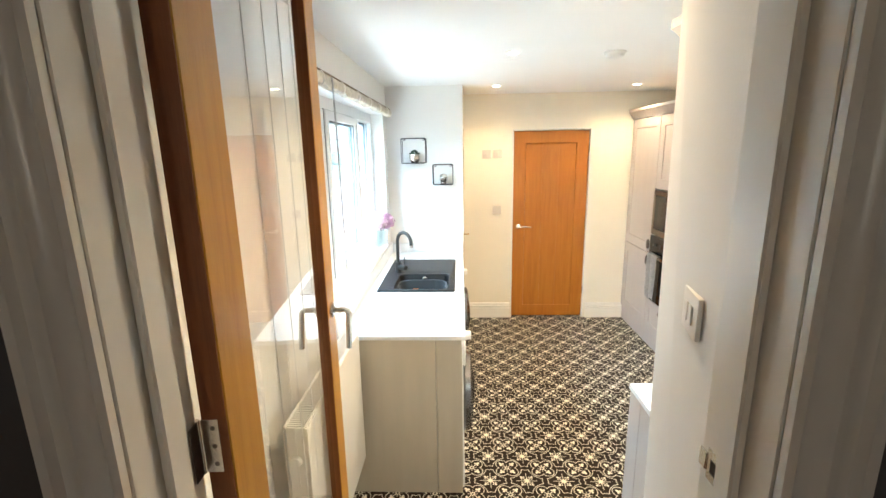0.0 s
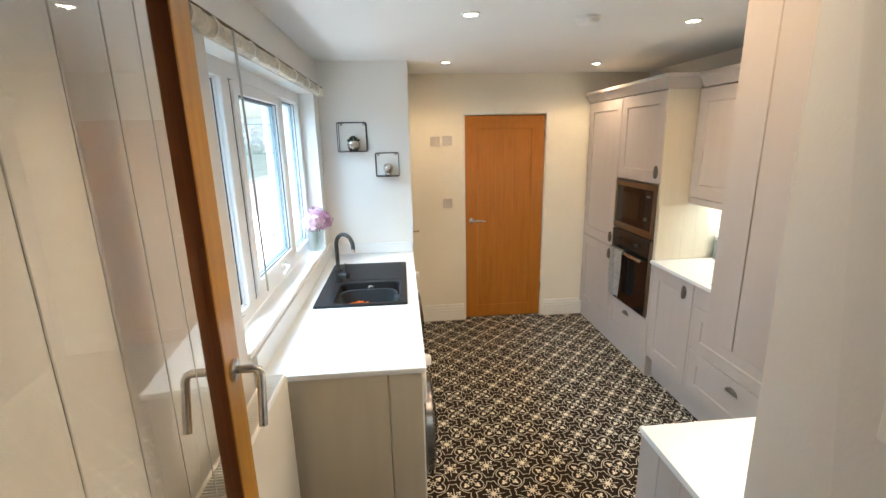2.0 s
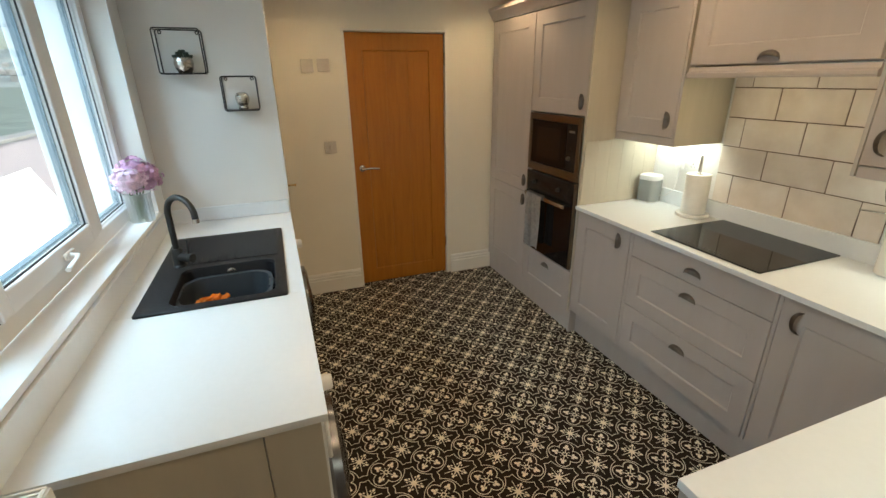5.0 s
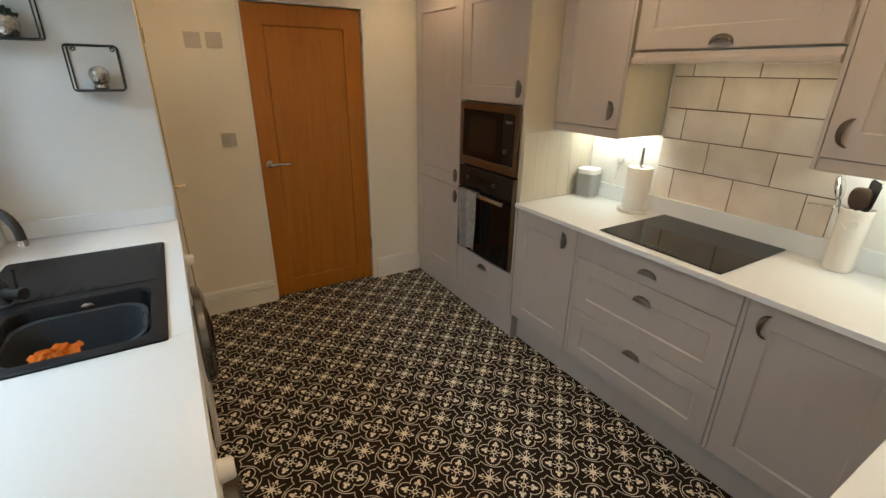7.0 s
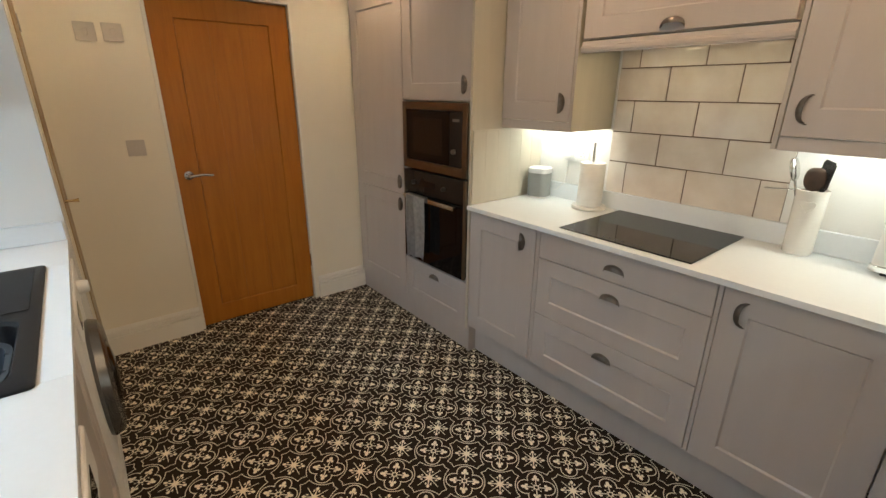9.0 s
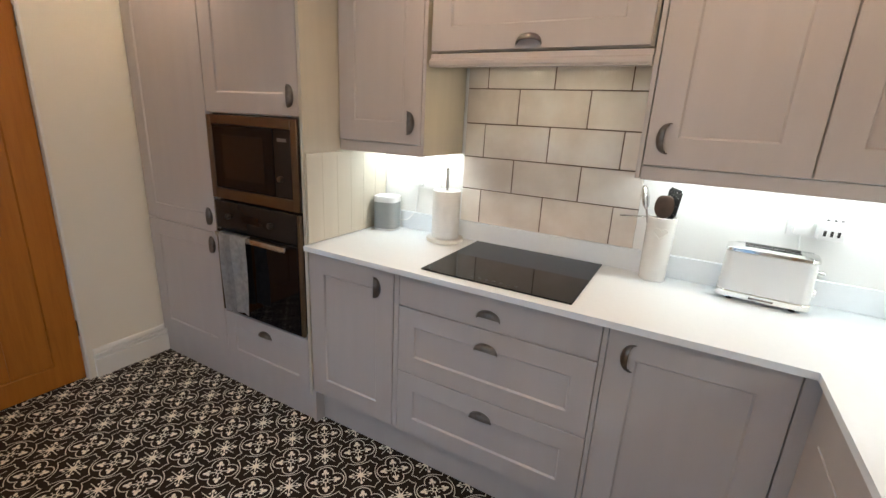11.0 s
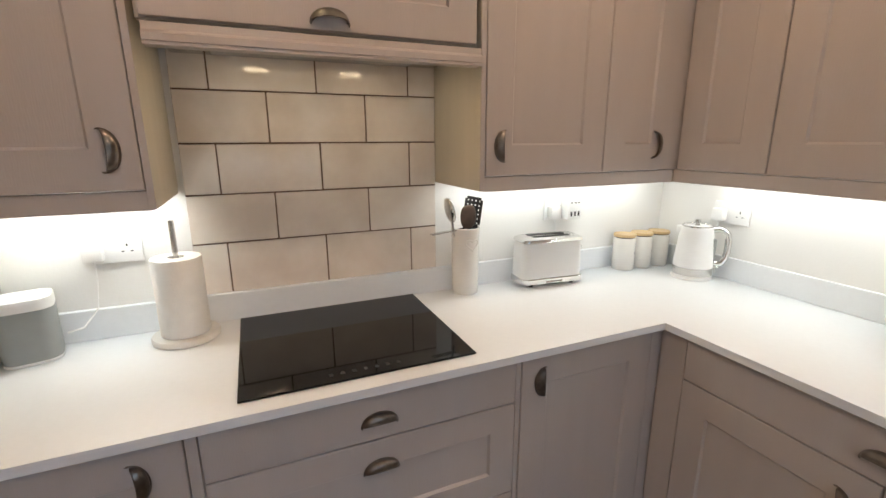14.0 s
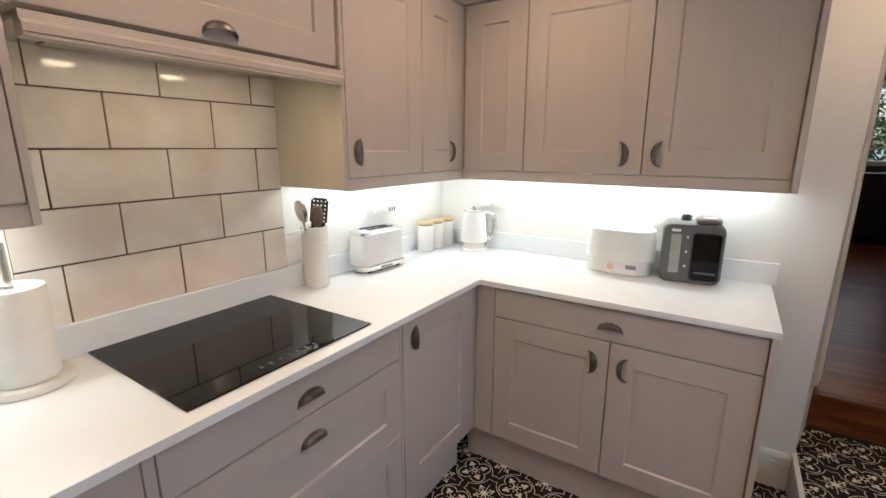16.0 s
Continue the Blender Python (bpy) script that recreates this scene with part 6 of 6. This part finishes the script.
MAT_MACHINE = paint("grey_plastic_machine", (0.13, 0.134, 0.132), 0.4, 0.04, 10, 0.0)
pm = thing("formula_maker", pose(1.163, 1.468, TOP, 0, 0, 187) @ Matrix.Diagonal((0.94, 1.0, 1.02, 1.0)), "grey formula preparation machine with a dark bay", "appliance")


def machine_shell(w, h, d, r):
    out = rounded(w, h, r, 7, 0, h / 2)
    o2 = rounded(w - 0.012, h - 0.012, r - 0.004, 7, 0, h / 2)
    return loft([[(x, d / 2, z) for x, z in out], [(x, -d / 2 + 0.008, z) for x, z in out], [(x, -d / 2, z) for x, z in o2]])


part("shell", machine_shell(0.242, 0.245, 0.15, 0.035), MAT_MACHINE, pm)
part("side_shell", box(-0.123, -0.055, 0.03, -0.1212, 0.06, 0.20, 0.0005), MAT_FROST, pm, "translucent water tank side")
part("dispensing_bay", box(0.002, -0.0768, 0.018, 0.106, -0.0753, 0.205, 0.0006), MAT_BGLASS, pm, "black dispensing bay")
part("bay_rim", tube([(x, -0.0765, z) for x, z in rounded(0.108, 0.192, 0.014, 4, 0.054, 0.1115)], 0.0026, 6, True), MAT_GASKET, pm)
part("drip_shelf", box(0.012, -0.090, 0.044, 0.098, -0.077, 0.052, 0.003), MAT_MACHINE, pm, "bottle shelf")
part("tank_window", box(-0.085, -0.0762, 0.04, -0.045, -0.0752, 0.20, 0.0005), paint("tank_window", (0.42, 0.42, 0.40), 0.2, 0.12, 30, 0.0), pm, "pale water gauge window", soft=False)
part("logo_mark", box(-0.085, -0.0762, 0.210, -0.050, -0.0752, 0.221, 0.0004), MAT_WHITE, pm, soft=False)
for z in (0.07, 0.13, 0.19):
    part("button", lathe([(0, 0.003), (0.004, 0.003), (0.005, 0), (0, 0)], 12), MAT_WHITE, pm, m=pose(-0.022, -0.075, z, 90))
part("powder_hopper", loft([[(x, y, z) for x, y in rounded(w, dd, 0.02, 6, 0.055, -0.02)] for w, dd, z in ((0.088, 0.085, 0.2452), (0.096, 0.10, 0.250), (0.096, 0.10, 0.262), (0.085, 0.088, 0.268))]), paint("olive_plastic", (0.13, 0.135, 0.11), 0.4), pm, "olive lidded hopper")
part("hopper_label", box(0.03, -0.060, 0.2682, 0.08, -0.035, 0.2692), MAT_FROST, pm, soft=False)
part("filter_cap", lathe([(0, 0.0), (0.020, 0.0), (0.020, 0.016), (0.014, 0.024), (0, 0.025)], 20), MAT_NYLON, pm, "black filter cap", pose(-0.03, 0.02, 0.2452))

# ---- ceiling fittings ----
MAT_LENS = glow("downlight_glow", (1.0, 0.87, 0.66), 14)
for dx, dy in DOWNLIGHTS:
    d = thing("downlight", pose(dx, dy, CEIL_Z), "lit round recessed ceiling downlight", "downlight", "downlights")
    part("bezel", lathe([(0.030, -0.0005), (0.043, -0.0005), (0.042, -0.006), (0.033, -0.008), (0.030, -0.004)], 32), MAT_WHITE, d)
    part("lens", lathe([(0, -0.003), (0.0295, -0.003), (0.0295, -0.0005), (0, -0.0005)], 28), MAT_LENS, d, "glowing lens")
sa = thing("smoke_alarm", pose(1.10, 3.13, CEIL_Z), "white round smoke alarm on the ceiling", "smoke alarm")
part("base", lathe([(0, -0.0005), (0.062, -0.0005), (0.064, -0.012), (0, -0.012)], 36), MAT_WHITE, sa)
part("dome", lathe([(0, -0.0122), (0.055, -0.0122), (0.050, -0.030), (0.030, -0.038), (0, -0.040)], 36), MAT_WHITE, sa)

# ---- living room seen through the doorway ----
for k in range(34):
    y1 = 1.049 - 0.145 * k
    if y1 < -3.9:
        break
    for x0, x1 in ((-2.38, -0.9 + 0.5 * (k % 3)), (-0.897 + 0.5 * (k % 3), 2.58)):
        if y1 > 0.86:
            x0, x1 = max(x0, -0.236 if y1 < 1.0 else -0.43), min(x1, 0.590 if y1 < 1.0 else 0.60)
            if x1 - x0 < 0.05:
                continue
        pb = part("plank", box(x0, y1 - 0.1444, HALL_Z - 0.0195, x1, y1, HALL_Z, 0.0004), MAT_PLANK, hall_floor, soft=False)
tr = thing("dark_dresser", pose(-0.55, -3.62, HALL_Z), "dark low dresser under the far window", "dresser")
MAT_DWOOD = paint("dark_furniture", (0.02, 0.018, 0.02), 0.4, 0.2, 9, 0.02)
part("carcass", box(-0.9, -0.22, 0.08, 0.9, 0.2, 0.80, 0.01), MAT_DWOOD, tr)
part("top", box(-0.93, -0.24, 0.802, 0.93, 0.22, 0.83, 0.004), MAT_DWOOD, tr)
for x in (-0.82, 0.82):
    for y in (-0.17, 0.15):
        part("foot", box(x - 0.03, y - 0.03, 0, x + 0.03, y + 0.03, 0.0795, 0.004), MAT_DWOOD, tr)
tbl = thing("side_table", pose(-0.52, -1.55, HALL_Z), "small round table under a pale cloth", "table")
part("tabletop", lathe([(0, 0.70), (0.30, 0.70), (0.31, 0.715), (0.30, 0.73), (0, 0.73)], 36), MAT_DWOOD, tbl)
part("pedestal", lathe([(0, 0), (0.17, 0), (0.17, 0.02), (0.03, 0.05), (0.03, 0.699), (0, 0.699)], 24), MAT_DWOOD, tbl)
tc = thing("tablecloth", pose(-0.52, -1.55, HALL_Z + 0.731), "pale cloth hanging over a small table", "tablecloth")
rings = [[(0.02 * math.cos(2 * math.pi * k / 48), 0.02 * math.sin(2 * math.pi * k / 48), 0.004) for k in range(48)]]
for r, z, wv in ((0.30, 0.004, 0.0), (0.318, -0.012, 0.004), (0.33, -0.2, 0.018), (0.345, -0.42, 0.03)):
    rings.append([((r + wv * math.sin(6 * math.pi * k / 12)) * math.cos(2 * math.pi * k / 48), (r + wv * math.sin(6 * math.pi * k / 12)) * math.sin(2 * math.pi * k / 48), z) for k in range(48)])
part("fabric", loft(rings, (True, False)), paint("pale_cloth", (0.45, 0.40, 0.36), 0.9, 0.1, 20, 0.2), tc)
hw = thing("window_2", pose(-0.2, -3.94, 1.25), "white framed window onto green foliage", "window", kind="structure")
for a, c in ((-0.55, -0.49), (-0.03, 0.03), (0.49, 0.55)):
    part("frame_upright", box(a, -0.03, 0.0, c, 0.03, 1.0, 0.004), MAT_UPVC, hw)
part("frame_rail", box(-0.489, -0.03, 0.0, -0.031, 0.03, 0.06, 0.004), MAT_UPVC, hw)
part("frame_rail", box(0.031, -0.03, 0.0, 0.489, 0.03, 0.06, 0.004), MAT_UPVC, hw)
part("frame_rail", box(-0.489, -0.03, 0.94, -0.031, 0.03, 1.0, 0.004), MAT_UPVC, hw)
part("frame_rail", box(0.031, -0.03, 0.94, 0.489, 0.03, 1.0, 0.004), MAT_UPVC, hw)
for a, c in ((-0.489, -0.031), (0.031, 0.489)):
    pn = part("pane", box(a, -0.004, 0.061, c, 0.002, 0.939), MAT_PANE, hw, soft=False)
    pn.visible_shadow = False
pd = thing("pendant_lamp", pose(-0.10, -2.35, 2.8), "lit pendant bulb on a black flex", "pendant lamp")
part("flex", tube([(0, 0, 0), (0, 0, -0.62)], 0.004, 8), MAT_BLACK, pd)
part("holder", lathe([(0, -0.61), (0.018, -0.615), (0.022, -0.67), (0, -0.672)], 16), MAT_BLACK, pd)
part("bulb", lathe([(0, -0.672), (0.014, -0.675), (0.032, -0.72), (0.028, -0.755), (0, -0.77)], 20), glow("bulb_glow", (1.0, 0.72, 0.35), 9), pd, "glowing filament bulb")

# ---- outdoors ----
# grass paled towards grey, with distance haze put into its colour
MAT_GRASS = paint("haze_tinted_grass", (0.24, 0.31, 0.27), 0.9, 0.35, 0.6, 0.3, 20)
structure("ground", box(-3000, -3000, -0.9, 3000, 3000, -0.8), MAT_GRASS, "rough green ground to the horizon, haze in its colour")
structure("backdrop_yard", box(-2.58, -6, -0.8, -0.82, 16, -0.06), paint("pale_paving", (0.42, 0.41, 0.39), 0.8, 0.1, 4, 0.1, 60), "pale paved yard outside the window")
MAT_RENDER = paint("pale_render", (0.72, 0.65, 0.73), 0.8, 0.04, 2, 0.2, 90)
gw = thing("garden_wall", pose(-2.75, 0, -0.8), "pale rendered garden wall with a stone coping", "wall")
part("wall", box(0, -6, 0, 0.16, 16, 1.86), MAT_RENDER, gw, soft=False)
part("coping", box(-0.03, -6, 1.861, 0.19, 16, 1.905, 0.008), paint("coping_stone", (0.5, 0.5, 0.5), 0.8, 0.1, 8, 0.1), gw)

# hillside with a scatter of houses across the valley, haze mixed into their colours
hr = random.Random(11)
MAT_HILL = paint("haze_tinted_hillside", (0.38, 0.46, 0.47), 0.95, 0.35, 0.02, 0.0, 0.3)
bm = bmesh.new()
cols = []
for i in range(61):
    x = -900 + 1100 * i / 60
    col = []
    for j in range(9):
        f = j / 8
        z = -1 + 62 * f ** 1.3 + 12 * noise.noise(Vector((x * 0.006, f * 2, 0.5)))
        col.append(bm.verts.new((x, 560 + 520 * f, z if j else -6)))
    cols.append(col)
for a, c in zip(cols, cols[1:]):
    for j in range(8):
        bm.faces.new((a[j], a[j + 1], c[j + 1], c[j]))
hill = part("backdrop_hill", bm, MAT_HILL, None, "green hillside across the valley, haze in its colour", kind="structure")
bm = bmesh.new()
for k in range(300):
    x, f = hr.uniform(-800, 120), hr.uniform(0.05, 0.85)
    z = -1 + 62 * f ** 1.3 + 12 * noise.noise(Vector((x * 0.006, f * 2, 0.5)))
    w, d, hh = hr.uniform(5, 10), hr.uniform(5, 7), hr.uniform(3, 4.5)
    y = 560 + 520 * f
    base = [(x - w / 2, y - d / 2), (x + w / 2, y - d / 2), (x + w / 2, y + d / 2), (x - w / 2, y + d / 2)]
    lo = [bm.verts.new((a, b, z - 3)) for a, b in base]
    hi = [bm.verts.new((a, b, z + hh)) for a, b in base]
    r1, r2 = bm.verts.new((x - w / 2, y, z + hh + 3)), bm.verts.new((x + w / 2, y, z + hh + 3))
    for i in range(4):
        bm.faces.new((lo[i], lo[(i + 1) % 4], hi[(i + 1) % 4], hi[i]))
    bm.faces.new((hi[0], hi[1], r2, r1))
    bm.faces.new((hi[2], hi[3], r1, r2))
    bm.faces.new((hi[1], hi[2], r2))
    bm.faces.new((hi[3], hi[0], r1))
part("far_houses", bm, paint("haze_tinted_houses", (0.46, 0.47, 0.47), 0.9, 0.3, 0.05, 0.0), None, "scatter of distant houses, haze in their pale colour", kind="stuff", soft=False)

# shrub outside the living room window
MAT_LEAF = paint("shrub_leaf", (0.05, 0.11, 0.025), 0.6, 0.4, 12, 0.0)
sh = thing("garden_shrub", pose(-0.3, -5.4, -0.8), "dense green shrub outside the window", "shrub")
part("trunk", tube([(0, 0, 0), (0.05, 0, 0.9), (-0.05, 0.05, 1.9)], 0.05, 8, taper=[1, 0.8, 0.4]), MAT_DWOOD, sh)
bm = bmesh.new()
for k in range(9000):
    c = Vector((hr.gauss(0, 0.7), hr.gauss(0, 0.45), 2.3 + hr.gauss(0, 0.6)))
    n = Vector((hr.gauss(0, 1), hr.gauss(0, 1), hr.gauss(0, 1))).normalized()
    a = n.orthogonal().normalized() * 0.032
    b_ = n.cross(a.normalized()) * 0.017
    bm.faces.new([bm.verts.new(c + p) for p in (a, b_, -a, -b_)])
part("crown", bm, MAT_LEAF, sh, "small green leaves", soft=False)
